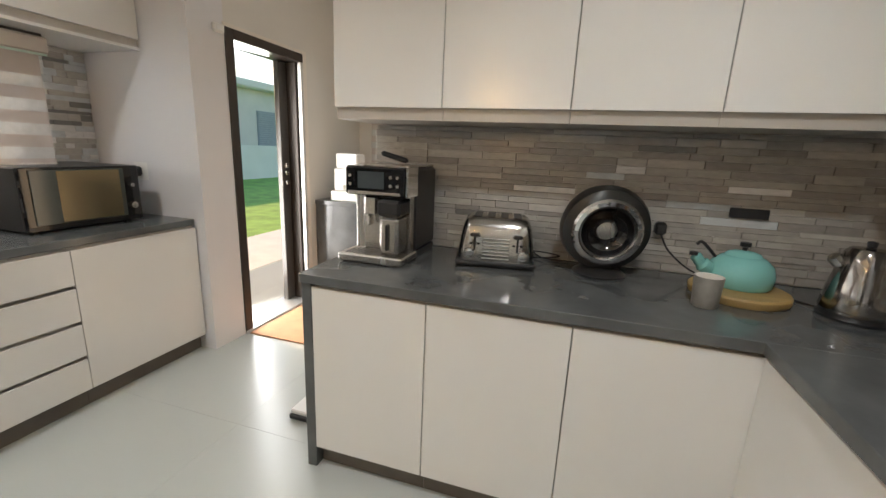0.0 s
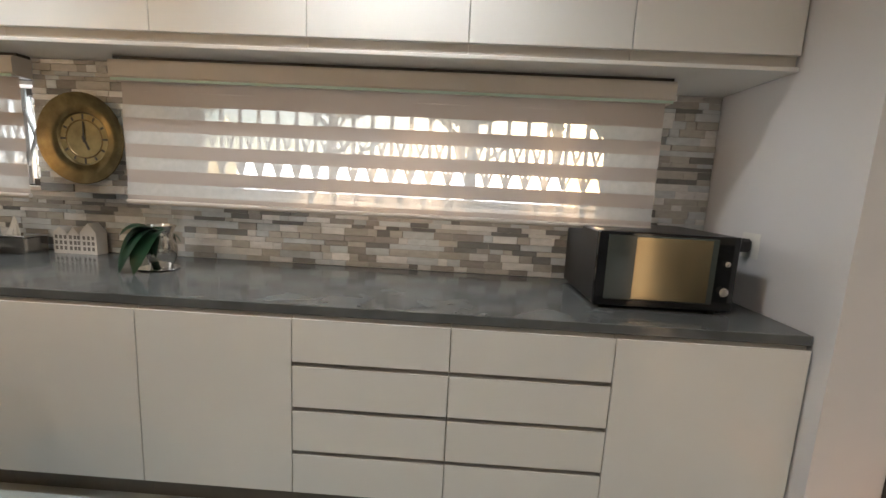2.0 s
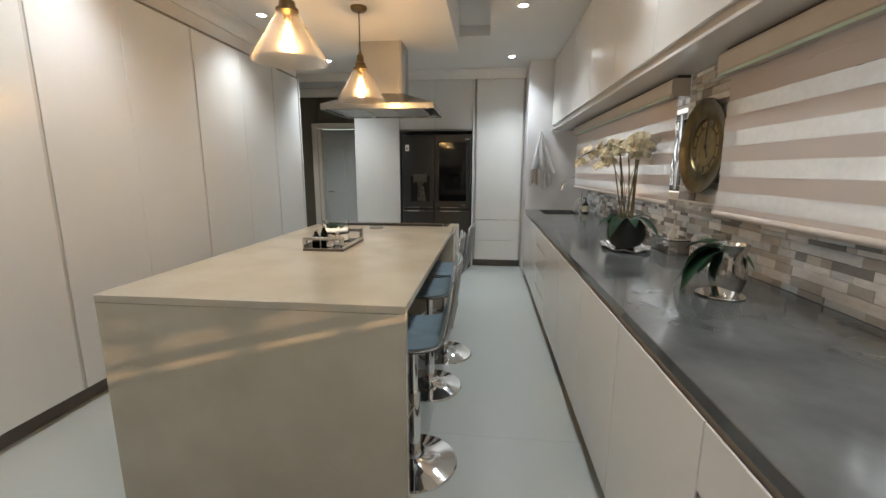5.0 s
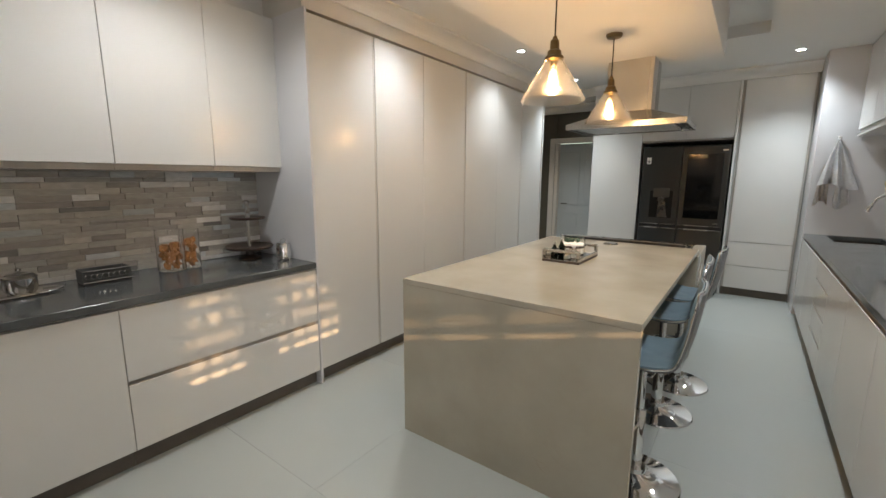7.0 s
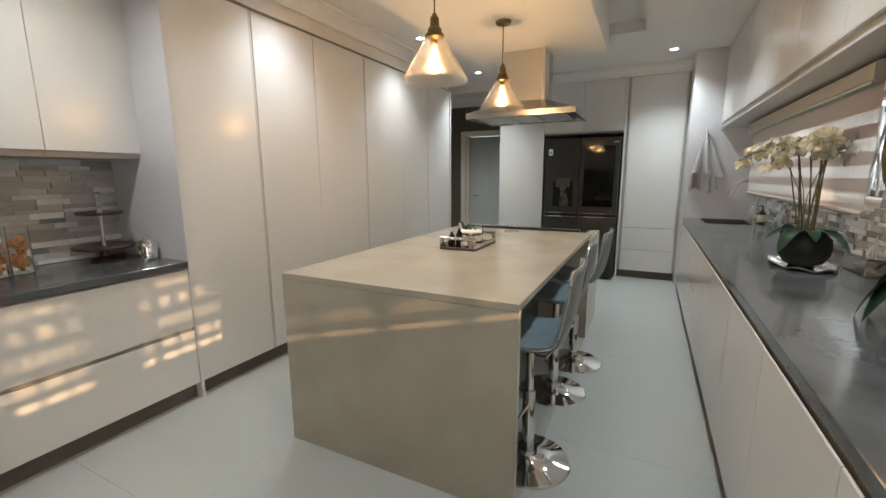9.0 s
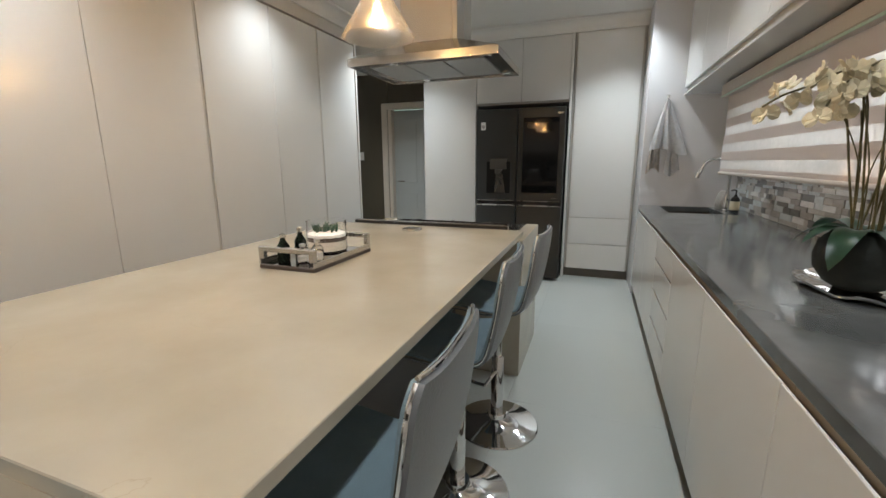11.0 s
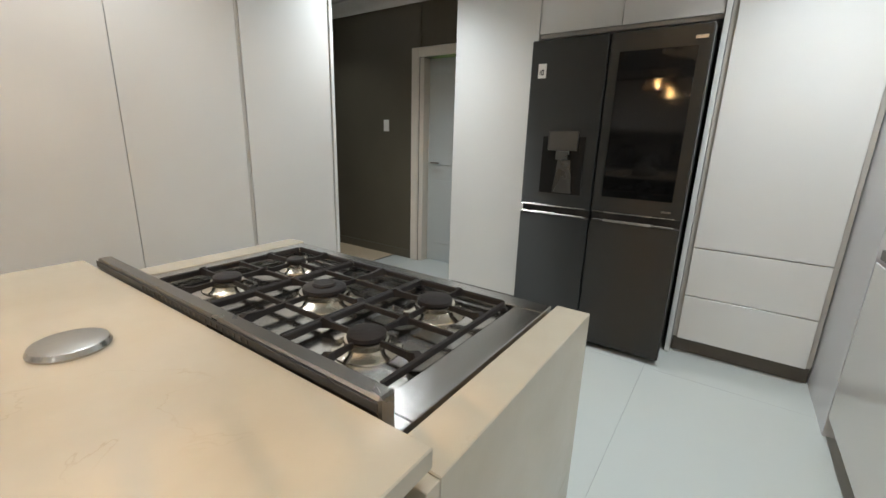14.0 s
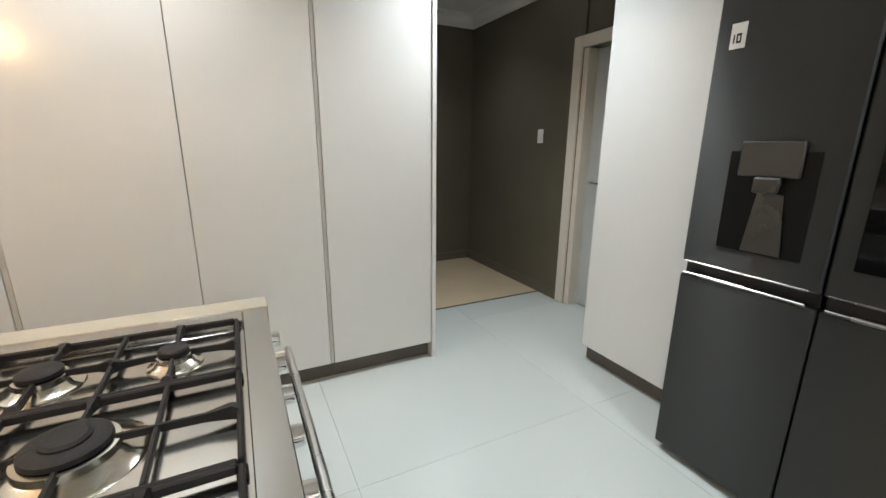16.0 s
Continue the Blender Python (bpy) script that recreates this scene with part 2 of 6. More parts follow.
def tube(bm, pts, r, n=10, flat=1.0):
    """A round bar along points; r one radius or one for each point."""
    pts = [Vector(p) for p in pts]
    rs = r if isinstance(r, (list, tuple)) else [r] * len(pts)
    rings, side = [], None
    for i, p in enumerate(pts):
        d = (pts[min(i + 1, len(pts) - 1)] - pts[max(i - 1, 0)]).normalized()
        if side is None:
            side = d.orthogonal().normalized()
        side = (side - d * side.dot(d)).normalized()
        up = d.cross(side)
        rings.append([bm.verts.new(p + rs[i] * (math.cos(2 * math.pi * j / n) * side + flat * math.sin(2 * math.pi * j / n) * up)) for j in range(n)])
    for a, b in zip(rings, rings[1:]):
        for j in range(n):
            bm.faces.new((a[j], a[(j + 1) % n], b[(j + 1) % n], b[j]))
    bm.faces.new(rings[0][::-1])
    bm.faces.new(rings[-1])
    return bm


def arc(c, r, a0, a1, n, plane="xz"):
    out = []
    for i in range(n + 1):
        a = radians(a0 + (a1 - a0) * i / n)
        u, v = r * math.cos(a), r * math.sin(a)
        out.append((c[0] + u, c[1], c[2] + v) if plane == "xz" else (c[0], c[1] + u, c[2] + v) if plane == "yz" else (c[0] + u, c[1] + v, c[2]))
    return out


def mesh_of(name, bm, mat, smooth=False):
    bmesh.ops.recalc_face_normals(bm, faces=bm.faces[:])
    me = bpy.data.meshes.new(name)
    bm.to_mesh(me)
    bm.free()
    me.materials.append(mat)
    if smooth:
        me.polygons.foreach_set("use_smooth", [True] * len(me.polygons))
        me.set_sharp_from_angle(angle=radians(38))
    return me


def part(name, bm, mat, parent=None, label="", smooth=False):
    ob = new(name, mesh_of(name, bm, mat, smooth))
    if parent:
        ob.parent = parent
        ob.matrix_parent_inverse = Matrix.Translation(-parent.matrix_basis.translation) if parent.type == 'EMPTY' else Matrix.Identity(4)
    if label:
        tagged(ob, label)
    return ob


def thing(name, at, label, category, group="", kind=""):
    ob = new(name)
    ob.location = at
    ob.empty_display_size = 0.05
    return tagged(ob, label, category, group, kind)


def boxes(*rows, bev=0.0):
    bm = bmesh.new()
    for r in rows:
        box(bm, *r, bev=bev)
    return bm


def setting(name, bm, mat, label, category):
    return tagged(part(name, bm, mat), label, category, kind="structure")


# ---- structure ----
WX, EX, NY, PY = -2.99, 1.25, 4.0, 2.07   # west wall, east wall, scullery's far wall, partition with tiles
setting("floor", boxes((-3.25, 1.45, -5.7, 4.2, -0.16, -0.006)), GROUT, "grey grout bed under pale porcelain tiles", "floor")
WINA, WINB = (-3.75, -1.50), (-0.80, 1.62)
ZW0, ZW1 = 1.22, 1.765
setting("wall_west", boxes((WX - 0.2, WX, -4.6, 2.03, 0, ZW0), (WX - 0.2, WX, -4.6, 2.03, ZW1, 2.9), (WX - 0.2, WX, -4.6, WINA[0], ZW0, ZW1),
                           (WX - 0.2, WX, WINA[1], WINB[0], ZW0, ZW1), (WX - 0.2, WX, WINB[1], 2.03, ZW0, ZW1)), PAINT, "painted outer wall with two long windows", "wall")
setting("wall_pier", boxes((WX + 0.001, -2.764, -1.345, -0.875, 1.215, 1.843)), PAINT, "proud wall pier between the two windows", "wall")
setting("wall_pillar", boxes((-3.19, -2.143, 2.04, 2.303, 0, 2.9)), PAINT_COOL, "pale painted wall pier beside the back door", "wall")
setting("wall_door", boxes((-2.36, -2.143, 2.303, 3.1, 2.037, 2.9), (-2.25, -2.143, 3.1, NY, 0, 2.9)), PAINT, "painted wall over and beside the back door", "wall")
NW = (-1.99, -1.1, 1.17, 1.78)
setting("wall_north", boxes((-2.36, 1.45, NY, NY + 0.2, 0, NW[2]), (-2.36, 1.45, NY, NY + 0.2, NW[3], 2.9), (-2.36, NW[0], NY, NY + 0.2, NW[2], NW[3]), (NW[1], 1.45, NY, NY + 0.2, NW[2], NW[3])),
        PAINT, "painted scullery wall with a small window", "wall")
setting("wall_east", boxes((EX, EX + 0.2, -4.03, 4.2, 0, 2.9)), PAINT, "painted wall behind the tall cupboards", "wall")
setting("wall_partition", boxes((-0.985, EX, PY, PY + 0.12, 0, 2.9)), PAINT, "painted partition behind the coffee counter", "wall")
setting("wall_south", boxes((-3.19, 0.10, -5.62, -5.44, 0, 2.9), (0.10, 0.93, -5.62, -5.44, 2.0, 2.9)), DARKWALL, "dark brown wall behind the fridge", "wall")
for nm, r in (("wall_hall_south", (0.93, 2.75, -5.62, -5.42, 0, 2.9)), ("wall_hall_east", (2.55, 2.75, -5.4199, -3.951, 0, 2.9)), ("wall_hall_north", (EX + 0.2, 2.75, -3.95, -3.8, 0, 2.9))):
    setting(nm, boxes(r), DARKWALL, "dark brown painted hall wall", "wall")
setting("wall_sink_pier", boxes((-3.19, -2.21, -5.44, -4.40, 0, 2.9)), PAINT_COOL, "pale wall pier at the end of the sink counter", "wall")
setting("threshold", boxes((1.245, 1.2595, -5.43, -4.055, 0.0, 0.006), bev=0.001), KICK, "dark metal threshold strip between floors", "threshold")
setting("hall_floor", boxes((1.26, 2.6, -5.44, -3.95, -0.16, 0.004)), HALLTILE, "cream hall floor", "floor")
cb = boxes((-3.25, -1.72, -5.7, 4.2, CEIL, CEIL + 0.2), (0.05, 2.75, -5.7, 4.2, CEIL, CEIL + 0.2), (-1.72, 0.05, -5.7, -3.45, CEIL, CEIL + 0.2), (-1.72, 0.05, 0.6, 4.2, CEIL, CEIL + 0.2),
           (-1.72, 0.05, -3.45, 0.6, CEIL + 0.10, CEIL + 0.2))
setting("ceiling", cb, CEILING, "white plaster ceiling with a shallow tray recess", "ceiling")
setting("ceiling_panel", boxes((-1.44, -0.24, -3.0, 0.2, 2.425, CEIL + 0.10), bev=0.004), CEILING, "white dropped ceiling panel over the island", "ceiling")


def cornice(name, p, q, inward, top=CEIL):
    """A stepped and coved cornice from p to q under the ceiling."""
    bm = bmesh.new()
    p, q, inward = Vector((*p, top)), Vector((*q, top)), Vector((*inward, 0))
    prof = [(0, 0), (0.11, 0), (0.11, -0.015)] + [(0.10 - 0.075 * math.sin(radians(a)), -0.02 - 0.075 * (1 - math.cos(radians(a)))) for a in range(0, 91, 15)] + [(0.018, -0.115), (0, -0.115)]
    rows = [[bm.verts.new(e + inward * u + Vector((0, 0, v))) for u, v in prof] for e in (p, q)]
    for i in range(len(prof)):
        j = (i + 1) % len(prof)
        bm.faces.new((rows[0][i], rows[0][j], rows[1][j], rows[1][i]))
    bm.faces.new(rows[0])
    bm.faces.new(rows[1][::-1])
    return setting(name, bm, CEILING, "white plaster cornice", "cornice")


setting("hall_ceiling", boxes((0.16, 2.549, -5.419, -4.87, HALL_CEIL, CEIL - 0.002), (1.26, 2.549, -4.869, -3.952, HALL_CEIL, CEIL - 0.002)), CEILING, "white plaster hall ceiling, set lower", "ceiling")
cornice("trim_south", (-2.21, -4.86), (0.157, -4.86), (0, 1))
cornice("trim_east", (0.60, -4.03), (0.60, -0.40), (-1, 0))
cornice("trim_hall", (0.16, -5.42), (2.55, -5.42), (0, 1), HALL_CEIL)
cornice("trim_hall_end", (2.55, -5.42), (2.55, -3.95), (-1, 0), HALL_CEIL)


# ---- cabinets ----
def front_panel(name, parent, axis, front, a0, a1, z0, z1, out, mat=LACQUER, thick=0.02):
    """A flat door or drawer front; axis 'x' faces along x."""
    g = 0.0018
    lo, hi = (front - thick, front) if out > 0 else (front, front + thick)
    if axis == 'x':
        bm = boxes((lo, hi, a0 + g, a1 - g, z0 + g, z1 - g), bev=0.0015)
    else:
        bm = boxes((a0 + g, a1 - g, lo, hi, z0 + g, z1 - g), bev=0.0015)
    return part(name, bm, mat, parent)


def cabinet(name, label, axis, front, back, a0, a1, z0, z1, out, fronts, kick=0.0, group="", category="cabinet", low=None):
    """A cabinet unit with its carcass, plinth and fronts (kind, a0, a1, z0, z1)."""
    mid = (a0 + a1) / 2
    deep = (front + back) / 2
    base = thing(name, (deep, mid, 0 if kick else z0) if axis == 'x' else (mid, deep, 0 if kick else z0), label, category, group)
    inset = (0.026 if kick and z1 < 1 else 0.022) * out
    lo, hi = sorted((front - inset, back))
    zc = z0 if not kick else kick
    e = 0.001
    part("body", boxes((lo, hi, a0 + e, a1 - e, zc, low or z1) if axis == 'x' else (a0 + e, a1 - e, lo, hi, zc, z1)), GOLA, base)
    if kick:
        lo, hi = sorted((front - 0.05 * out, back))
        part("plinth", boxes((lo, hi, a0 + e, a1 - e, 0.0, kick) if axis == 'x' else (a0 + e, a1 - e, lo, hi, 0.0, kick)), KICK, base, "dark plinth")
    for kind, f0, f1, g0, g1 in fronts:
        front_panel(kind, base, axis, front, f0, f1, g0, g1, out, thick=0.007 if kick and z1 < 1 else 0.02)
    return base


CT = 0.873          # counter height
FW, FE, FN, FS = -2.212, 0.578, 1.372, -4.86     # front planes
# window-side base units
seams = [2.033, 1.343, 0.742, 0.144, -0.462, -1.07, -1.72, -2.387, -2.987, -3.62, -4.39]
for i, (b, a) in enumerate(zip(seams, seams[1:])):
    top = 0.835 - 0.012
    if i in (1, 2):
        fr = [("drawer_front", a, b, 0.10 + 0.183 * k, 0.10 + 0.183 * (k + 1) - 0.014, ) for k in range(4)]
        fr[3] = ("drawer_front", a, b, 0.649, top)
        lab = "white lacquered unit with four handleless drawers"
    elif i == 7:
        fr = [("drawer_front", a, b, z, z2) for z, z2 in ((0.10, 0.277), (0.287, 0.465), (0.475, 0.663), (0.673, top))]
        lab = "white lacquered unit with narrow-gapped drawers"
    else:
        fr = [("cabinet_door", a, b, 0.10, top)]
        lab = "white lacquered handleless base cabinet"
    cabinet("base_cabinet", lab, 'x', FW, WX + 0.01, a, b, 0.1, 0.834, 1, fr, kick=0.1, group="window-side base cabinets", low=0.64 if i == 9 else None)
worktop = thing("worktop", (-2.6, -1.2, 0.835), "dark grey mottled stone worktop under the windows", "worktop")
part("slab", boxes((WX + 0.005, FW - 0.009, -3.72, 2.035, 0.835, CT), bev=0.0025), QUARTZ, worktop)
bm = bmesh.new()
outer = [(WX + 0.005, -4.395), (FW - 0.009, -4.395), (FW - 0.009, -3.7201), (WX + 0.005, -3.7201)]
inner = [(-2.78, -4.34), (-2.385, -4.34), (-2.385, -3.81), (-2.78, -3.81)]
loops = [[bm.verts.new((x, y, z)) for x, y in ring] for ring in (outer, inner) for z in (0.835, CT)]
for q in range(4):
    w = (q + 1) % 4
    bm.faces.new((loops[1][q], loops[1][w], loops[3][w], loops[3][q]))
    bm.faces.new((loops[0][w], loops[0][q], loops[2][q], loops[2][w]))
    bm.faces.new((loops[0][q], loops[0][w], loops[1][w], loops[1][q]))
    bm.faces.new((loops[2][w], loops[2][q], loops[3][q], loops[3][w]))
part("sink_slab", bm, QUARTZ, worktop)
# window-side wall units
ub = [2.033, 1.387, 0.746, 0.092, -0.559, -1.196, -1.84, -2.49, -3.14, -3.78, -4.395]
UZ = 1.862
for b, a in zip(ub, ub[1:]):
    cabinet("wall_cabinet", "white lacquered wall cabinet above the window blinds", 'x', -2.50, WX + 0.01, a, b, UZ, CEIL - 0.005, 1, [("cabinet_door", a, b, UZ + 0.04, CEIL - 0.012)], group="window-side wall cabinets")
bm = boxes((WX + 0.01, -2.498, -4.395, 2.033, UZ - 0.018, UZ - 0.002), bev=0.002)
tagged(part("cabinet_soffit", bm, LACQUER), "white underside panel below the wall cabinets", "panel")

# coffee corner base units
cof = [-0.92, -0.446, 0.055, 0.600]
for a, b in zip(cof, cof[1:]):
    cabinet("base_cabinet", "white lacquered handleless base cabinet under the coffee machine", 'y', FN, PY - 0.01, a, b, 0.1, 0.834, -1, [("cabinet_door", a, b, 0.10, 0.823)], kick=0.1, group="coffee-corner base cabinets")
tagged(part("end_panel", boxes((-0.964, -0.9205, FN + 0.001, PY - 0.01, 0, 0.834), bev=0.002), QUARTZ), "dark stone end panel of the coffee counter", "panel")
eb = [(-0.385, 0.71), (0.71, FN - 0.001)]
for a, b in eb:
    fr = [("drawer_front", a, b, 0.10, 0.445), ("drawer_front", a, b, 0.463, 0.823)] if a < 0 else [("cabinet_door", a, b, 0.10, 0.823)]
    cabinet("base_cabinet", "white lacquered unit with two deep drawers" if a < 0 else "white lacquered handleless base cabinet", 'x', FE, EX - 0.01, a, b, 0.1, 0.834, -1, fr, kick=0.1, group="east base cabinets")
lt = thing("worktop", (0.5, 1.2, 0.835), "dark grey L-shaped stone worktop of the coffee corner", "worktop")
part("slab", boxes((-0.968, EX - 0.005, FN - 0.012, PY - 0.012, 0.835, CT), bev=0.0025), QUARTZ, lt)
part("slab", boxes((FE - 0.012, EX - 0.005, -0.384, FN - 0.0125, 0.835, CT), bev=0.0025), QUARTZ, lt)
cu = [-1.005, -0.523, -0.034, 0.447, 0.905]
UC = 1.470
for a, b in zip(cu, cu[1:]):
    cabinet("wall_cabinet", "white lacquered wall cabinet over the coffee counter", 'y', 1.70, PY - 0.01, a, b, UC, 2.46, -1, [("cabinet_door", a, b, UC + 0.045, 2.455)], group="coffee-corner wall cabinets")
eu = [-0.41, 0.06, 0.557, 1.06, 1.70]
for a, b in zip(eu, eu[1:]):
    cabinet("wall_cabinet", "white lacquered wall cabinet over the east counter", 'x', 0.905, EX - 0.01, a, b, UC, 2.46, -1, [("cabinet_door", a, b, UC + 0.03, 2.455)], group="east wall cabinets")
tagged(part("bulkhead", boxes((1.02, EX - 0.004, -0.40, PY - 0.004, 2.462, CEIL - 0.002), (-0.98, 1.02, 1.84, PY - 0.004, 2.462, CEIL - 0.002)), CEILING), "white boxed-in bulkhead above wall cabinets", "bulkhead", kind="structure")
# tall units
ts = [-0.405, -0.98, -1.545, -2.2, -2.84, -3.43, -4.026]
TT = 2.44
for i, (b, a) in enumerate(zip(ts, ts[1:])):
    w = 0.0 if i % 2 else 0.020
    cabinet("tall_cabinet", "white lacquered full-height cupboard", 'x', FE, EX - 0.01, a, b, 0.1, TT, -1, [("cabinet_door", a + w, b, 0.10, TT - 0.004)], kick=0.1, group="tall cupboards")
    if w:
        tagged(part("grip_channel", boxes((FE + 0.005, FE + 0.021, a + 0.001, a + w - 0.001, 0.1, TT - 0.004), bev=0.001), CHANNEL), "pale aluminium grip channel between cupboard doors", "channel")
tagged(part("end_panel", boxes((FE - 0.006, EX - 0.004, -0.404, -0.386, 0, TT + 0.02)), PAINT_COOL), "pale end panel of the tall cupboards", "panel")
tagged(part("end_panel", boxes((FE - 0.012, EX - 0.004, -4.05, -4.027, 0, TT + 0.02)), LACQUER), "white end panel beside the hall opening", "panel")
tagged(part("bulkhead", boxes((0.60, EX - 0.004, -4.05, -0.39, TT + 0.022, CEIL - 0.002)), PAINT, None), "painted bulkhead above the tall cupboards", "bulkhead", kind="structure")
# fridge wall units
SB = -5.43
cabinet("tall_cabinet", "white lacquered tall cupboard beside the fridge", 'y', FS, SB, -0.49, 0.157, 0.1, 2.57, 1, [("cabinet_door", -0.49, 0.157, 0.10, 2.565)], kick=0.1, group="fridge wall cupboards")
cabinet("wall_cabinet", "white lacquered cupboard above the fridge", 'y', FS, SB, -1.505, -0.492, 1.90, 2.57, 1, [("cabinet_door", -1.0, -0.492, 1.92, 2.565), ("cabinet_door", -1.505, -1.0, 1.92, 2.565)], group="fridge wall cupboards")
cabinet("tall_cabinet", "white lacquered pantry with two low drawers", 'y', FS, SB, -2.205, -1.535, 0.1, 2.57, 1,
        [("cabinet_door", -2.18, -1.56, 0.678, 2.565), ("drawer_front", -2.18, -1.56, 0.383, 0.675), ("drawer_front", -2.18, -1.56, 0.10, 0.380)], kick=0.1, group="fridge wall cupboards")
tagged(part("filler_panel", boxes((-1.533, -1.507, SB, FS + 0.02, 0, 2.57), bev=0.002), LACQUER), "white vertical filler panel beside the fridge", "panel")
tagged(part("bulkhead", boxes((-2.205, 0.157, SB, FS - 0.0, 2.572, CEIL - 0.002)), PAINT), "painted bulkhead above the fridge wall", "bulkhead", kind="structure")

# ---- island ----
IX0, IX1, IY0, IY1, IH = -1.452, -0.252, -2.405, -0.332, 0.897
isl = thing("kitchen_island", ((IX0 + IX1) / 2, -1.4, 0), "cream stone kitchen island with waterfall end", "island")
part("countertop", boxes((IX0, IX1, IY0 - 0.014, IY1, IH - 0.03, IH), bev=0.002), ISLAND, isl)
part("end_panel", boxes((IX0 + 0.001, IX1 - 0.001, IY1 - 0.032, IY1 - 0.001, 0, IH - 0.031), bev=0.001), ISLAND, isl)
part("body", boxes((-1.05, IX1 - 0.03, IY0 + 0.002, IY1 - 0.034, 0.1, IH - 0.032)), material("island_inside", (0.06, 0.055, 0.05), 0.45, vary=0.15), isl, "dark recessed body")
part("plinth", boxes((-1.0, IX1 - 0.08, IY0 + 0.002, IY1 - 0.034, 0, 0.1)), KICK, isl)
HZ, HY = 0.840, -3.080
part("end_panel", boxes((IX0, -1.0, IY0 - 0.03, IY0 - 0.0021, 0, 0.838), bev=0.001), ISLAND, isl)
hb = thing("hob_surround", (-0.85, -2.75, 0), "cream stone surround of the range cooker", "island")
part("side_panel", boxes((IX0, IX0 + 0.085, HY, IY0 - 0.031, 0, HZ), bev=0.002), ISLAND, hb)
part("side_panel", boxes((IX1 - 0.083, IX1, HY, IY0 - 0.031, 0, HZ), bev=0.002), ISLAND, hb)

# ---- windows, blinds and doors ----
OUTWHITE = material("outside_white", (0.80, 0.79, 0.76), 0.7, vary=0.05, scale=1)
# Darker than white: the bars' backlit shade is put into this colour.
BARGREY = material("backlit_bar_grey", (0.30, 0.31, 0.31), 0.5, vary=0.08)


def window(name, x, y0, y1, z0, z1, axis='x', bars=True):
    w = tagged(new(name), "white framed window with burglar bars" if bars else "white framed window", "window", kind="structure")
    f = 0.04

    def put(nm, a0, a1, b0, b1, c0, c1, mat, lab=""):
        r = (a0, a1, b0, b1, c0, c1) if axis == 'x' else (b0, b1, a0, a1, c0, c1)
        return part(nm, boxes(r, bev=0.003), mat, w, lab)
    put("window_frame", x, x + 0.05, y0, y1, z0, z0 + f, BRONZE)
    put("window_frame", x, x + 0.05, y0, y1, z1 - f, z1, BRONZE)
    n = 3
    for i in range(n + 1):
        c = y0 + f / 2 + (y1 - y0 - f) * i / n
        put("mullion", x + 0.001, x + 0.049, c - f / 2, c + f / 2, z0 + f, z1 - f, BRONZE)
    for i in range(n):
        a, b = y0 + f + (y1 - y0 - f) * i / n, y0 + (y1 - y0 - f) * (i + 1) / n
        p = put("pane", x + 0.022, x + 0.026, a, b, z0 + f, z1 - f, GLASS)
        p.visible_shadow = False
    if bars:
        k = int((y1 - y0) / 0.105)
        for i in range(1, k):
            c = y0 + (y1 - y0) * i / k
            bm = bmesh.new()
            xx = x + 0.085
            box(bm, xx, xx + 0.010, c - 0.011, c + 0.011, z0 + 0.01, z1 - 0.01)
            part("burglar_bar", bm, BARGREY, w)
        p = (y1 - y0) / k
        for i in range(k):
            c = y0 + p * (i + 0.5)
            for d in (-1, 1):
                bm = bmesh.new()
                tube(bm, [(xx + 0.012 + 0.003 * d, c - d * p / 2, z0 + 0.115), (xx + 0.012 + 0.003 * d, c + d * p / 2, z0 + 0.425)], 0.0085, 6)
                part("lattice", bm, BARGREY, w)
    return w


window("window_1", WX - 0.16, *WINB, ZW0, ZW1)
window("window_2", WX - 0.16, *WINA, ZW0, ZW1)
window("window_3", NY + 0.1, NW[0], NW[1], NW[2], NW[3], axis='y', bars=False)
for nm, a, b in (("window_sill", WINB[0], WINB[1]), ("window_sill", WINA[0], WINA[1])):
    setting(nm, boxes((WX - 0.1, WX + 0.012, a - 0.02, b + 0.02, ZW0 - 0.022, ZW0 + 0.002), bev=0.003), TRIMWHITE, "pale stone window sill", "sill")


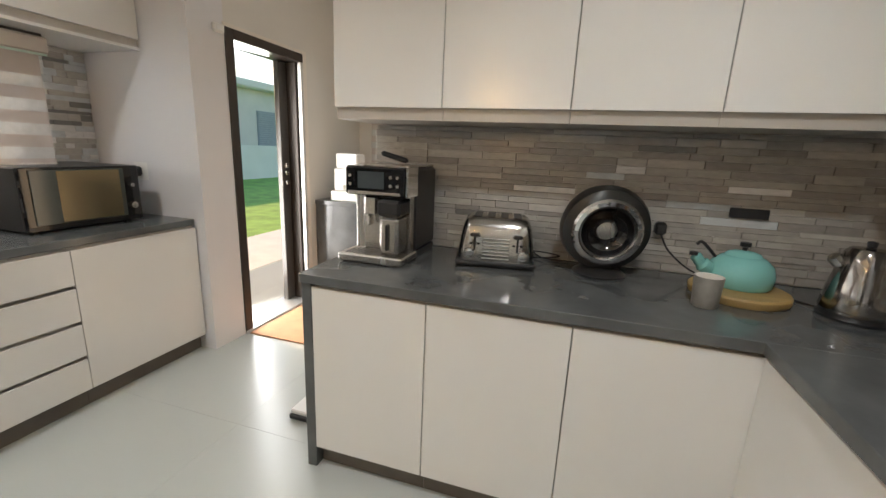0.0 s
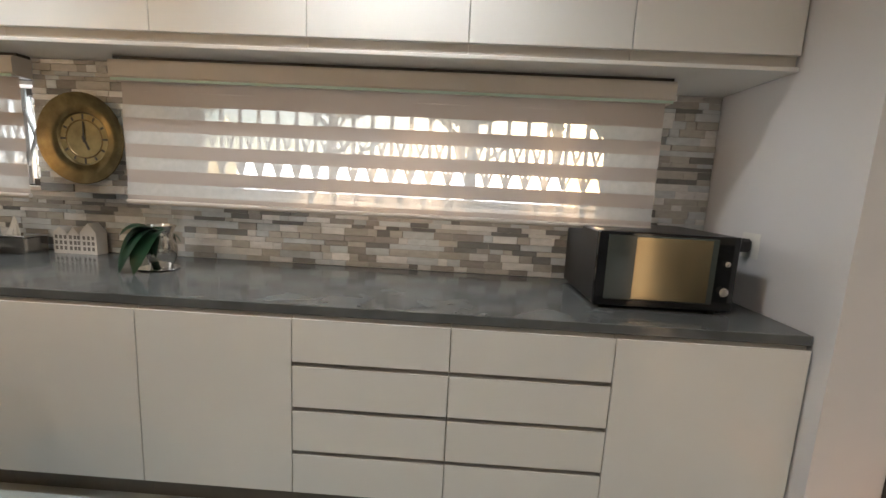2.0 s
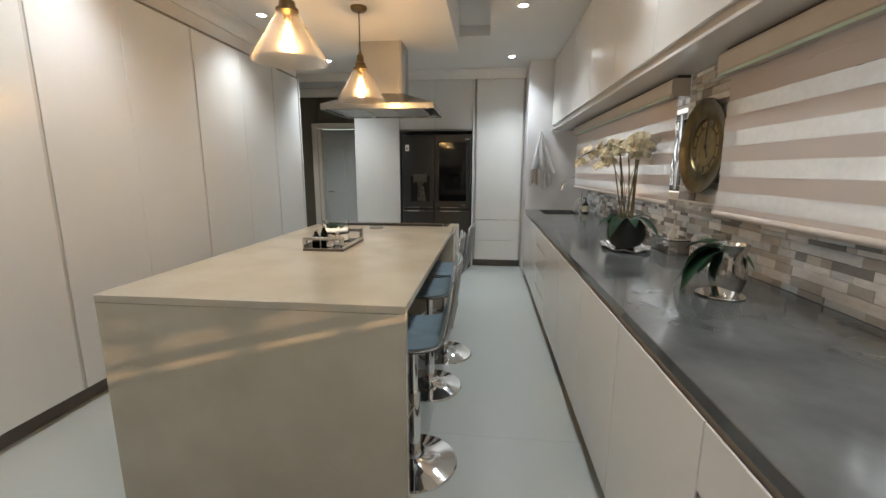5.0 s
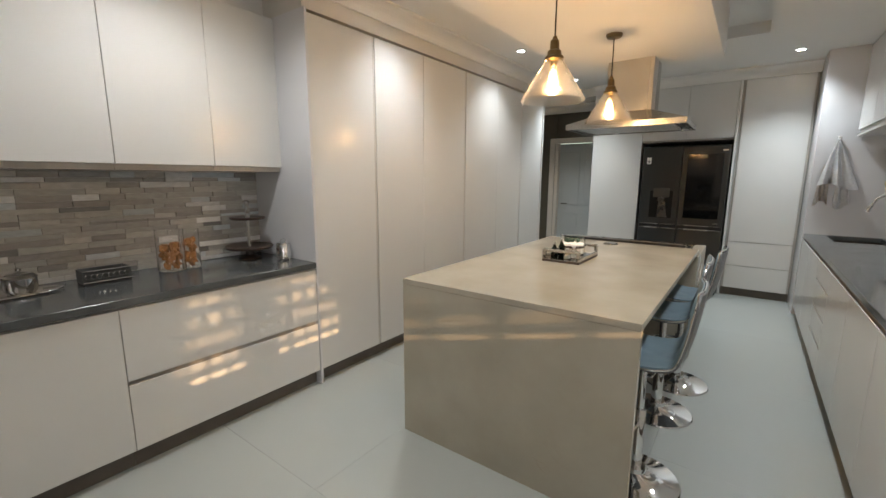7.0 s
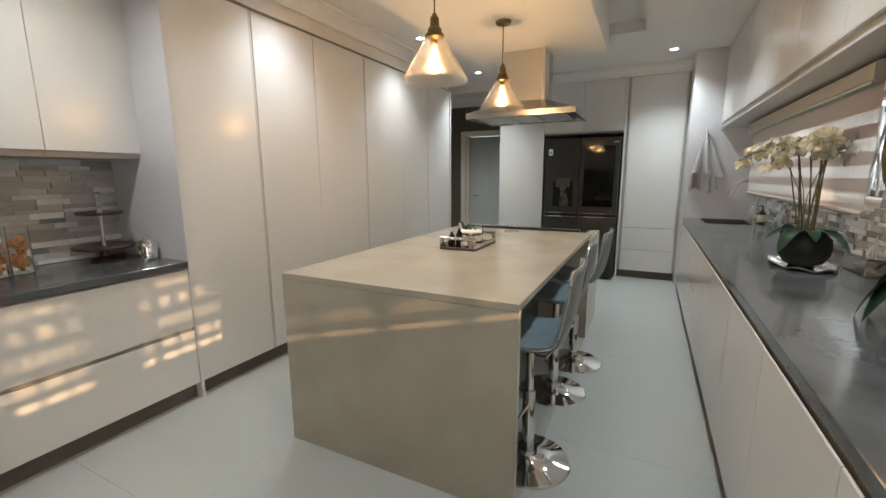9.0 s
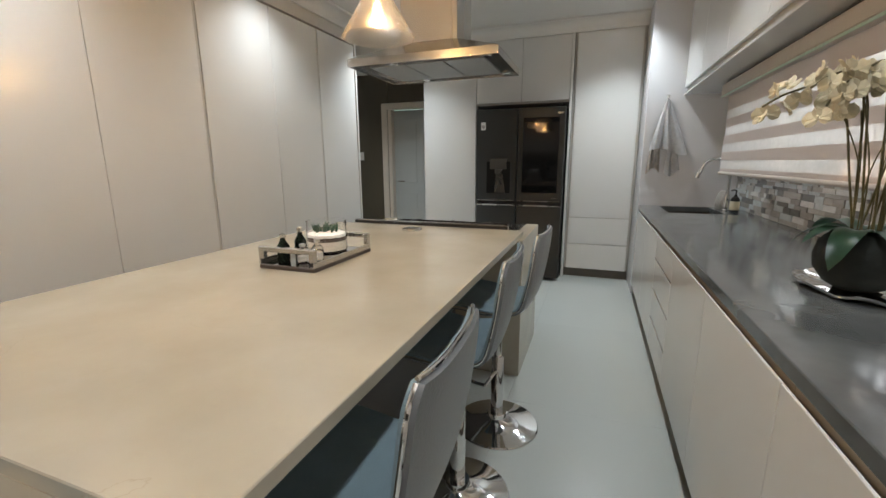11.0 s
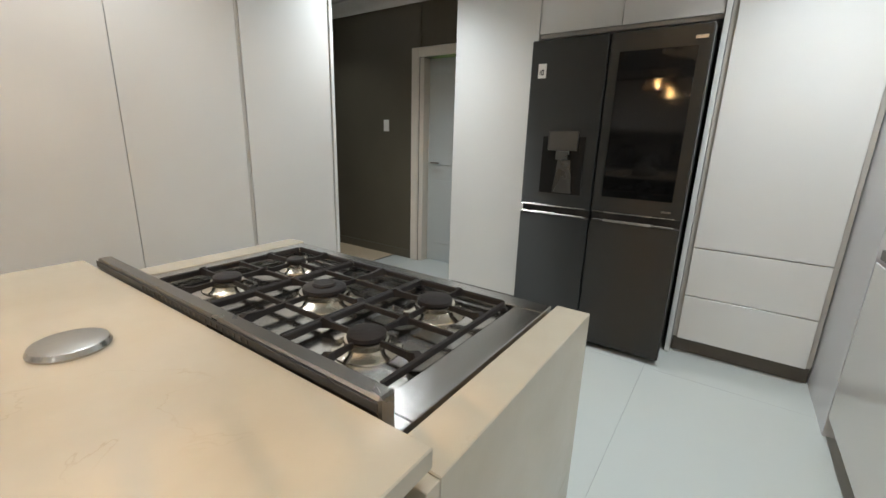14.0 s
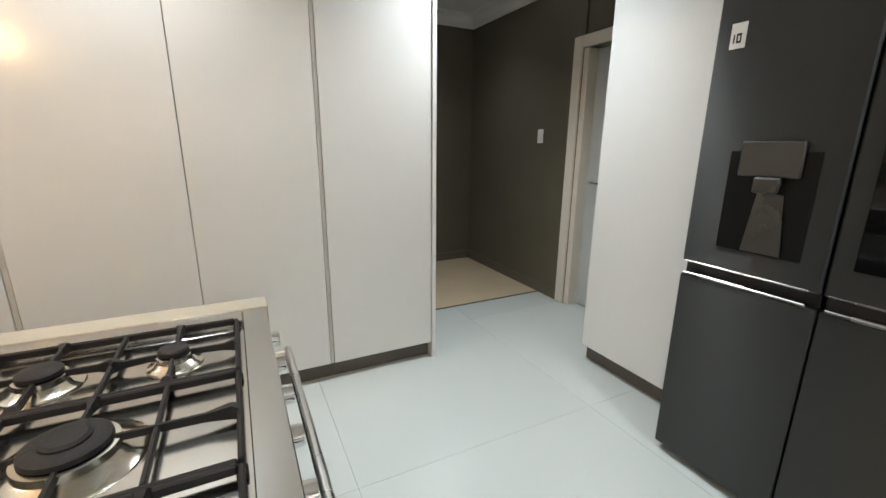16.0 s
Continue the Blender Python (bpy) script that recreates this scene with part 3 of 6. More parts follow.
def zebra_blind(y0, y1, ztop, zbot, x, label):
    """Day-and-night roller blind: cassette, bands and bottom rail."""
    b = thing("zebra_blind", (x, (y0 + y1) / 2, zbot), label, "blind", "zebra blinds")
    bm = bmesh.new()
    prof = [(-0.045, 0.0), (0.03, 0.0)] + [(0.03 + 0.018 * math.sin(radians(a)), -0.018 + 0.018 * math.cos(radians(a))) for a in (30, 60, 90)] + [(0.046, -0.075), (0.03, -0.088), (-0.045, -0.088)]
    rows = [[bm.verts.new((x + u, e, ztop + v)) for u, v in prof] for e in (y0, y1)]
    for i in range(len(prof)):
        j = (i + 1) % len(prof)
        bm.faces.new((rows[0][i], rows[0][j], rows[1][j], rows[1][i]))
    bm.faces.new(rows[0])
    bm.faces.new(rows[1][::-1])
    part("cassette", bm, CASSETTE, b)
    # Dark strip added above the cassette: paints its shadow gap, stops stray sun.
    part("mounting_rail", boxes((x - 0.044, x + 0.020, y0 + 0.004, y1 - 0.004, ztop + 0.0005, ztop + 0.0145)), GAP, b, "dark strip standing in for the shadow gap")
    part("trim_strip", boxes((x + 0.044, x + 0.049, y0 + 0.01, y1 - 0.01, ztop - 0.094, ztop - 0.083)), MINT, b, "pale mint trim strip")
    top, bot = ztop - 0.088, zbot + 0.022
    ya, yb = y0 + 0.02, y1 - 0.02
    k = 0
    edges = []
    z = zbot + 0.045
    edges.append((bot, z, BLIND))
    while k < 8:
        h = 0.058 if k % 2 == 0 else 0.061
        edges.append((z, z + h, SHEER if k % 2 == 0 else BLIND))
        z, k = z + h, k + 1
    edges.append((z, top, BLIND))
    for n_, (za, zb, mat) in enumerate(edges):
        bm = bmesh.new()
        n = 60
        lo, hi = [], []
        for i in range(n + 1):
            y = ya + (yb - ya) * i / n
            sag = 0.0022 * math.sin(y * 5.1 + n_) + 0.0012 * math.sin(y * 13 + 2 * n_)
            lo.append(bm.verts.new((x + sag, y, za)))
            hi.append(bm.verts.new((x + sag, y, zb)))
        for i in range(n):
            bm.faces.new((lo[i], lo[i + 1], hi[i + 1], hi[i]))
        part("sheer_band" if mat is SHEER else "opaque_band", bm, mat, b)
    bm = bmesh.new()
    tube(bm, [(x, ya, zbot + 0.011), (x, yb, zbot + 0.011)], 0.012, 12)
    part("bottom_rail", bm, CASSETTE, b, smooth=True)
    return b


zebra_blind(-0.862, 1.645, 1.829, 1.178, -2.685, "day-and-night zebra blind, half open, over the worktop")
zebra_blind(-3.83, -1.325, 1.829, 1.178, -2.70, "day-and-night zebra blind, half open, behind the orchid")
b3 = zebra_blind(-0.45, 0.45, 0.66, 0.05, 0.0, "zebra blind in the scullery window")
b3.matrix_basis = Matrix.Translation((-1.545, NY - 0.06, 1.13)) @ Matrix.Rotation(radians(-90), 4, 'Z')
for o in b3.children:
    o.matrix_parent_inverse = Matrix.Identity(4)

# back door
bd = tagged(new("door_1"), "dark aluminium sliding back door, pushed open", "door", kind="structure")
X0, X1 = -2.34, -2.132
part("door_frame", boxes((X0, X1, 2.303, 2.37, 0, 2.037), bev=0.003), BRONZE, bd)
part("door_frame", boxes((X0, X1, 2.3705, 3.075, 1.975, 2.037), bev=0.003), BRONZE, bd)
part("door_frame", boxes((X0, -2.178, 3.035, 3.075, 0, 1.974), bev=0.003), BRONZE, bd)
part("door_track", boxes((-2.165, X1, 3.045, 3.075, 0, 1.974), bev=0.003), material("silver_track", (0.55, 0.54, 0.52), 0.35, metal=0.6), bd, "silver side track")
part("architrave", boxes((-2.142, X1, 3.0755, 3.12, 0, 2.06), bev=0.002), TRIMWHITE, bd)
part("architrave", boxes((-2.142, -2.134, 2.29, 3.0755, 2.0375, 2.06), bev=0.002), TRIMWHITE, bd)
lf = part("door_leaf", boxes((-2.31, -2.265, 2.94, 3.7, 0.02, 1.97), bev=0.004), material("grey_aluminium", (0.10, 0.095, 0.09), 0.4, metal=0.5, vary=0.08), bd)
for zz in (1.10, 1.16, 1.02):
    part("latch", boxes((-2.264, -2.245, 2.965, 3.0, zz, zz + 0.035), bev=0.004), STEEL, bd)
part("threshold", boxes((-2.36, -2.12, 2.303, 3.1, 0.0, 0.022), bev=0.003), material("threshold_metal", (0.6, 0.6, 0.58), 0.35, metal=0.7), bd)
lo = thing("alarm_sensor", (-2.13, 2.26, 2.0), "small white alarm sensor beside the door", "sensor")
part("case", boxes((-2.142, -2.11, 2.20, 2.285, 1.985, 2.035), bev=0.01), WHITEPLASTIC, lo)
mat_t = thing("door_mat", (-1.8, 2.7, 0), "terracotta coloured flat door mat", "mat")
part("mat", boxes((-2.11, -1.30, 2.31, 3.12, 0.001, 0.012), bev=0.003), material("mat_fibre", (0.42, 0.22, 0.12), 0.85, vary=0.2, fine=260, bump=0.5), mat_t)

# hall door
hd = tagged(new("door_2"), "grey painted hall door in a cream architrave", "door", kind="structure")
for r in ((0.93, 1.015, -5.419, -5.395, 0, 2.07), (0.02, 0.93, -5.419, -5.395, 1.985, 2.07)):
    part("architrave", boxes(r, bev=0.006), TRIMWHITE, hd)
part("jamb", boxes((0.88, 0.9295, -5.60, -5.4195, 0, 1.984), bev=0.002), TRIMWHITE, hd)
lf = part("door_leaf", boxes((0.10, 0.8795, -5.55, -5.51, 0.01, 1.982), bev=0.003), DOORGREY, hd)
for a, b in ((0.2, 0.46), (0.54, 0.80)):
    for c, d in ((0.2, 0.85), (1.0, 1.85)):
        part("door_panel", boxes((a, b, -5.509, -5.502, c, d), bev=0.003), DOORGREY, hd)
bm = bmesh.new()
tube(bm, [(0.815, -5.505, 1.02), (0.815, -5.46, 1.02), (0.80, -5.45, 1.02), (0.70, -5.45, 1.02)], 0.009, 8)
part("door_handle", bm, CHROME, hd, smooth=True)
sw = thing("light_switch", (1.357, -5.415, 1.30), "white rocker light switch on the dark wall", "switch")
part("plate", boxes((1.322, 1.392, -5.419, -5.409, 1.312, 1.425), bev=0.003), WHITEPLASTIC, sw)
part("rocker", boxes((1.340, 1.374, -5.4088, -5.404, 1.345, 1.392), bev=0.002), WHITEPLASTIC, sw)
setting("baseboard", boxes((1.016, 2.548, -5.419, -5.402, 0.004, 0.09), (2.53, 2.549, -5.40, -3.96, 0.004, 0.09)), DARKWALL, "dark hall skirting", "skirting")

# ---- outdoors ----
GRASS = material("lawn", (0.26, 0.50, 0.09), 0.8, vary=0.3, scale=3, fine=120, bump=0.6)
setting("ground", boxes((-60, 60, -60, 60, -0.5, -0.12)), GRASS, "mown green lawn", "lawn")
setting("pavement", boxes((-4.6, -2.36, -6, 8, -0.5, -0.05), bev=0.01), material("pale_paving", (0.84, 0.83, 0.81), 0.7, vary=0.08, scale=4, fine=60, bump=0.2), "pale patio paving", "paving")
setting("garden_wall", boxes((-12.6, -12.35, 6.5, 40, -0.12, 1.20)), OUTWHITE, "low white painted garden wall", "wall")
setting("boundary_wall", boxes((-12.62, -12.33, -40, 6.499, -0.12, 1.25)), material("boundary_plaster", (0.80, 0.79, 0.76), 0.8, vary=0.06, scale=1.2, fine=40, bump=0.2), "white plastered boundary wall", "wall")
nb = tagged(new("neighbour_house"), "pale house with louvred shutters behind the garden wall", "house")
part("wall", boxes((-21, -16, 14, 32, -0.12, 3.9)), material("neighbour_plaster", (0.66, 0.65, 0.62), 0.8, vary=0.08, scale=0.8), nb)
part("roof", boxes((-21.4, -15.4, 13.6, 32.4, 3.9, 4.25), bev=0.05), OUTWHITE, nb)
sh = part("shutter", boxes((-16, -15.95, 18.5, 21.5, 0.9, 2.9)), material("shutter_grey", (0.28, 0.32, 0.36), 0.6), nb)
for i in range(18):
    o = part("slat", boxes((-15.95, -15.91, 18.55, 21.45, 0.95 + i * 0.107, 1.03 + i * 0.107)), material("slat_grey", (0.36, 0.40, 0.44), 0.6) if i == 0 else bpy.data.materials["slat_grey"], nb)

LEAF = material("leaf_green", (0.12, 0.19, 0.06), 0.5, vary=0.4, scale=8, piece=0.3)
BARK = material("bark", (0.12, 0.09, 0.06), 0.8, vary=0.3, scale=12, bump=0.4)


def tree(x, y, h, spread, seed, dense):
    r = random.Random(seed)
    t = thing("garden_tree", (x, y, -0.12), "leafy garden tree beyond the windows, placed to screen the sun", "tree", "garden trees")
    bm = bmesh.new()
    tube(bm, [(x, y, -0.12), (x + 0.05, y, h * 0.3), (x - 0.04, y + 0.05, h * 0.62)], [0.12, 0.09, 0.05], 8)
    for i in range(7):
        a = i * 0.9 + r.random()
        z0 = h * (0.25 + 0.05 * i)
        tube(bm, [(x, y, z0), (x + 0.4 * spread * math.cos(a), y + 0.4 * spread * math.sin(a), z0 + 0.4), (x + 0.8 * spread * math.cos(a), y + 0.8 * spread * math.sin(a), z0 + 0.7)], [0.045, 0.03, 0.012], 6)
    part("trunk", bm, BARK, t)
    verts, faces = [], []
    for i in range(dense):
        p = Vector((r.gauss(0, 1), r.gauss(0, 1), r.gauss(0, 1))).normalized() * (r.random() ** 0.4)
        p = Vector((x + p.x * spread, y + p.y * spread, h * 0.70 + p.z * h * 0.20))
        if noise.noise(p * 1.3) < -0.30:
            continue
        e = Euler((r.random() * 6, r.random() * 6, r.random() * 6)).to_matrix()
        s = r.uniform(0.05, 0.11)
        k = len(verts)
        verts += [p + e @ Vector(v) * s for v in ((-1, 0, 0), (0, -0.5, 0.1), (1, 0, 0), (0, 0.5, 0.1))]
        faces.append((k, k + 1, k + 2, k + 3))
    me = bpy.data.meshes.new("crown")
    me.from_pydata(verts, [], faces)
    me.materials.append(LEAF)
    o = new("crown", me)
    o.parent = t
    o.matrix_parent_inverse = Matrix.Translation((-x, -y, 0.12))
    return t


# Crowns sized and set to block the sun, with gaps for its indoor patches.
for i, (x, y, h, sp, n) in enumerate(((-8.1, 0.70, 4.8, 1.28, 12000), (-7.9, -1.5, 4.8, 1.40, 9000), (-9.3, -5.6, 5.0, 1.7, 8000), (-8.0, 2.31, 4.4, 0.14, 800), (-8.0, 3.25, 4.5, 0.58, 4000))):
    tree(x, y, h, sp, 10 + i, n)

# ---- ceiling lights ----
for i, (sx, sy) in enumerate(SPOTS):
    d = thing("downlight", (sx, sy, (HALL_CEIL if sx > 1 else CEIL) - 0.01), "small recessed white downlight, switched on", "downlight", "downlights")
    bm = bmesh.new()
    lathe(bm, [(0.034, 0.006), (0.034, -0.004), (0.046, -0.008), (0.05, -0.002), (0.05, 0.006)], (sx, sy, (HALL_CEIL if sx > 1 else CEIL) - 0.003), 24)
    part("ring", bm, WHITEPLASTIC, d, smooth=True)
    bm = bmesh.new()
    lathe(bm, [(0, 0.0), (0.033, 0.0), (0.033, 0.004), (0, 0.004)], (sx, sy, (HALL_CEIL if sx > 1 else CEIL) - 0.004), 20)
    part("lens", bm, SPOTGLOW, d)
for px, py in PENDANTS:
    p = thing("pendant_light", (px, py, 2.425), "clear glass cone pendant with a glowing filament bulb", "pendant light", "pendants over the island")
    bm = bmesh.new()
    lathe(bm, [(0, 0.0), (0.055, 0.0), (0.055, -0.012), (0.045, -0.024), (0.012, -0.03), (0.0, -0.03)], (px, py, 2.425), 28)
    part("ceiling_rose", bm, BRASS, p, "dark brass ceiling rose", smooth=True)
    bm = bmesh.new()
    tube(bm, [(px, py, 2.40), (px, py, 2.10)], 0.004, 8)
    part("cord", bm, BLACK, p)
    bm = bmesh.new()
    lathe(bm, [(0, 0.115), (0.010, 0.115), (0.014, 0.10), (0.022, 0.095), (0.024, 0.05), (0.034, 0.045), (0.036, 0.02), (0.048, 0.016), (0.048, 0.004), (0.03, 0.0), (0.018, -0.01), (0.018, -0.03), (0, -0.03)], (px, py, 2.03), 28)
    part("socket", bm, BRASS, p, "aged brass lamp holder", smooth=True)
    bm = bmesh.new()
    t_ = 0.0025
    outer = [(0.040, 2.035), (0.052, 2.02), (0.160, 1.842), (0.163, 1.832)]
    lathe(bm, outer + [(r - t_, z) for r, z in outer[::-1]] + [outer[0]], (px, py, 0), 48)
    sh = part("shade", bm, AMBERGLASS, p, "clear glass cone shade", smooth=True)
    sh.visible_shadow = False
    bm = bmesh.new()
    lathe(bm, [(0.0, 2.0), (0.014, 1.998), (0.016, 1.975), (0.026, 1.94), (0.030, 1.91), (0.024, 1.885), (0.0, 1.875)], (px, py, 0), 20)
    eb_ = part("bulb", bm, GLASS, p, smooth=True)
    eb_.visible_shadow = False
    bm = bmesh.new()
    lathe(bm, [(0, 1.985), (0.008, 1.97), (0.013, 1.93), (0.016, 1.905), (0.010, 1.89), (0, 1.886)], (px, py, 0), 14)
    part("filament", bm, BULB, p, "glowing amber filament", smooth=True)

# ---- cooker hood ----
hx0, hx1, hy0, hy1, hz = -1.275, -0.325, -3.11, -2.46, 1.86
hood = thing("cooker_hood", (-0.8, -2.785, hz), "brushed steel island cooker hood with chimney", "cooker hood")
bm = bmesh.new()
ring = lambda x0, x1, y0, y1, z: [bm.verts.new(p) for p in ((x0, y0, z), (x1, y0, z), (x1, y1, z), (x0, y1, z))]
a = ring(hx0, hx1, hy0, hy1, hz)
b_ = ring(hx0, hx1, hy0, hy1, hz + 0.045)
c_ = ring(-0.985, -0.615, -2.93, -2.63, hz + 0.145)
ins = ring(hx0 + 0.012, hx1 - 0.012, hy0 + 0.012, hy1 - 0.012, hz)
inn = ring(hx0 + 0.012, hx1 - 0.012, hy0 + 0.012, hy1 - 0.012, hz + 0.012)
for p, q in ((a, b_), (b_, c_), (a, ins), (ins, inn)):
    for i in range(4):
        bm.faces.new((p[i], p[(i + 1) % 4], q[(i + 1) % 4], q[i]))
bm.faces.new(inn)
bm.faces.new(c_)
part("canopy", bm, STEELH, hood)
part("chimney", boxes((-0.985, -0.615, -2.93, -2.63, hz + 0.1455, 2.43), bev=0.002), STEEL, hood)
for i in range(3):
    u0 = hx0 + 0.10 + i * 0.25
    part("filter", boxes((u0 + 0.006, u0 + 0.244, hy0 + 0.09, hy1 - 0.09, hz + 0.003, hz + 0.0118), bev=0.002), material("filter_mesh", (0.42, 0.41, 0.39), 0.45, metal=0.9, fine=400, bump=0.6) if i == 0 else bpy.data.materials["filter_mesh"], hood)
for u, v in ((-1.2, -3.05), (-0.62, -3.05), (-1.2, -2.52), (-0.62, -2.52)):
    bm = bmesh.new()
    lathe(bm, [(0, 0.010), (0.024, 0.010), (0.028, 0.002), (0.024, -0.001), (0, 0.001)], (u, v, hz + 0.001), 18)
    part("hood_lamp", bm, CHROME, hood, smooth=True)

# ---- range cooker ----
rc = thing("range_cooker", (-0.83, -2.77, 0), "stainless steel gas range with cast-iron grates", "cooker")
rx0, rx1, ry0, ry1 = -1.355, -0.337, HY + 0.007, IY0 - 0.034
part("body", boxes((rx0, rx1, ry0 + 0.03, ry1, 0.0, 0.811), bev=0.002), STEEL, rc)
hz0, hz1 = 0.812, 0.837
for r in ((rx0, rx1, ry0, ry0 + 0.060, hz0, hz1), (rx0, rx1, ry1 - 0.06, ry1, hz0, hz1), (rx0, rx0 + 0.075, ry0 + 0.0605, ry1 - 0.0605, hz0, hz1), (rx1 - 0.07, rx1, ry0 + 0.0605, ry1 - 0.0605, hz0, hz1)):
    part("hob_rim", boxes(r, bev=0.002), STEELH, rc)
part("hob_plate", boxes((rx0 + 0.0755, rx1 - 0.0705, ry0 + 0.0605, ry1 - 0.0605, hz0, hz0 + 0.010)), material("polished_steel", (0.50, 0.48, 0.45), 0.17, metal=1.0, vary=0.10, scale=9, fine=120, stretch=(0.1, 1, 1), bump=0.02, rough_vary=0.14), rc, "polished steel hob plate")
RAIL = material("rail_steel", (0.20, 0.19, 0.175), 0.28, metal=1.0, vary=0.1)
part("back_rail", boxes((rx0 - 0.006, rx1 - 0.012, IY0 - 0.052, IY0 - 0.0195, 0.8375, 0.919), bev=0.004), RAIL, rc, "brushed steel vent rail")
part("vent_face", boxes((rx0 - 0.004, rx1 - 0.014, IY0 - 0.019, IY0 - 0.016, 0.8975, 0.914), bev=0.001), BLACK, rc, "black slotted vent strip")
FIN = material("vent_fin_steel", (0.10, 0.095, 0.085), 0.35, metal=1.0)
for i in range(22):
    part("vent_fin", boxes((-1.06 + i * 0.02, -1.055 + i * 0.02, IY0 - 0.0158, IY0 - 0.0145, 0.901, 0.909)), FIN, rc)
bm = bmesh.new()
tube(bm, [(rx1 - 0.06, ry0 - 0.045, 0.72), (rx0 + 0.06, ry0 - 0.045, 0.72)], 0.011, 10)
for u in (rx0 + 0.08, rx1 - 0.08):
    tube(bm, [(u, ry0 - 0.045, 0.72), (u, ry0 + 0.03, 0.72)], 0.009, 8)
part("oven_handle", bm, STEEL, rc, smooth=True)
part("control_panel", boxes((rx0, rx1, ry0, ry0 + 0.0295, 0.735, 0.8115), bev=0.003), STEEL, rc)
for i in range(7):
    bm = bmesh.new()
    lathe(bm, [(0, 0), (0.022, 0), (0.020, 0.024), (0.0, 0.026)], (0, 0, 0), 18)
    bmesh.ops.transform(bm, matrix=Matrix.Translation((rx1 - 0.09 - i * 0.145, ry0 - 0.0005, 0.775)) @ Matrix.Rotation(radians(90), 4, 'X'), verts=bm.verts[:])
    part("knob", bm, CHROME, rc, smooth=True)
part("oven_door", boxes((rx0 + 0.01, rx1 - 0.01, ry0 + 0.002, ry0 + 0.0295, 0.12, 0.730), bev=0.004), BLACKGLASS, rc)
gx = [-1.262, -0.980, -0.698, -0.415]
gy0, gy1, gz = -2.998, -2.530, 0.850
BURN = [(-1.120, -2.640, 0.046), (-1.120, -2.880, 0.050), (-0.838, -2.765, 0.064), (-0.568, -2.874, 0.034), (-0.562, -2.650, 0.042)]


def blade(bm, root, centre, clear, top):
    """A cast finger: a gusset at the frame, thinning and rising towards its pointed tip over a burner."""
    d = centre - root
    run = d.length - clear
    d.normalize()
    side = Vector((-d.y, d.x))
    rows = []
    for s, half, low, high in ((0.0, 0.016, -0.017, 0.000), (0.06, 0.010, -0.017, 0.007), (0.26, 0.0042, -0.014, 0.001), (0.85, 0.0036, -0.010, 0.002), (1.0, 0.0016, -0.005, 0.003)):
        p = root + d * run * s
        rows.append([bm.verts.new((*(p + side * half * k), top + h)) for k, h in ((-1, low), (1, low), (0.7, high), (-0.7, high))])
    for a, b in zip(rows, rows[1:]):
        for i in range(4):
            bm.faces.new((a[i], a[(i + 1) % 4], b[(i + 1) % 4], b[i]))
    bm.faces.new(rows[0][::-1])
    bm.faces.new(rows[-1])


for i in range(3):
    x0, x1 = gx[i] + 0.0049, gx[i + 1] - 0.0049
    bm = bmesh.new()
    w = 0.0046
    for y in (gy0, gy1):
        box(bm, x0, x1, y - w, y + w, gz - 0.018, gz, bev=0.003)
    for x in (x0, x1):
        box(bm, x - w, x + w, gy0 + w, gy1 - w, gz - 0.018, gz, bev=0.003)
    for fx in (x0, x1):
        for fy in (gy0, gy1):
            box(bm, fx - 0.008, fx + 0.008, fy - 0.008, fy + 0.008, hz0 + 0.0102, gz - 0.0175, bev=0.002)
    xm, ym = (x0 + x1) / 2, (gy0 + gy1) / 2
    grate = part("pan_support", bm, IRON, rc, "black cast-iron pan support")
    for yb in ((ym,) if i != 1 else (-2.645, -2.877)):
        part("cross_bar", boxes((x0 + w, x1 - w, yb - 0.0038, yb + 0.0038, gz - 0.014, gz), bev=0.0015), IRON, grate)
    for cx, cy, cr in [b for b in BURN if x0 < b[0] < x1]:
        ends = [(x0, cy), (x1, cy), (cx, gy1), (cx, gy0)]
        if i != 1:
            ends[3 if cy > ym else 2] = (cx, ym)
        for ex, ey in ends:
            bm = bmesh.new()
            blade(bm, Vector((ex, ey)), Vector((cx, cy)), 0.55 * cr, gz)
            part("finger", bm, IRON, grate)
for cx, cy, cr in BURN:
    bm = bmesh.new()
    lathe(bm, [(cr * 1.62, 0.0), (cr * 1.58, 0.003), (cr * 1.22, 0.008), (cr * 1.10, 0.013), (cr * 1.04, 0.014), (cr * 1.02, 0.026), (cr * 0.9, 0.027), (0, 0.027)], (cx, cy, hz0 + 0.010), 30)
    bo = part("burner", bm, material("burner_alloy", (0.62, 0.58, 0.50), 0.18, metal=1.0, vary=0.1) if cr == 0.046 else bpy.data.materials["burner_alloy"], rc, "polished alloy burner ring", smooth=True)
    bm = bmesh.new()
    lathe(bm, [(0, 0.041), (cr * 0.75, 0.041), (cr * 0.88, 0.037), (cr * 0.90, 0.029), (0, 0.0285)], (cx, cy, hz0 + 0.010), 30)
    if cr > 0.06:
        lathe(bm, [(0, 0.048), (cr * 0.42, 0.048), (cr * 0.5, 0.044), (cr * 0.5, 0.0415), (0, 0.0412)], (cx, cy, hz0 + 0.010), 24)
    part("burner_cap", bm, IRON, bo, "matt black burner cap", smooth=True)

# ---- fridge ----
fr = thing("fridge", (-1.03, -4.98, 0), "black steel four-door fridge with dark glass panel", "fridge")
fx0, fx1, fy, ft = -1.497, -0.573, -4.585, 1.825
xm, zs = -1.018, 0.855
part("body", boxes((fx0 + 0.01, fx1 - 0.01, -5.40, fy - 0.075, 0.03, ft - 0.015), bev=0.004), BLACK, fr)
for i in range(2):
    part("foot", boxes((fx0 + 0.05 + i * 0.75, fx0 + 0.12 + i * 0.75, fy - 0.2, fy - 0.1, 0.0, 0.0295)), BLACK, fr)
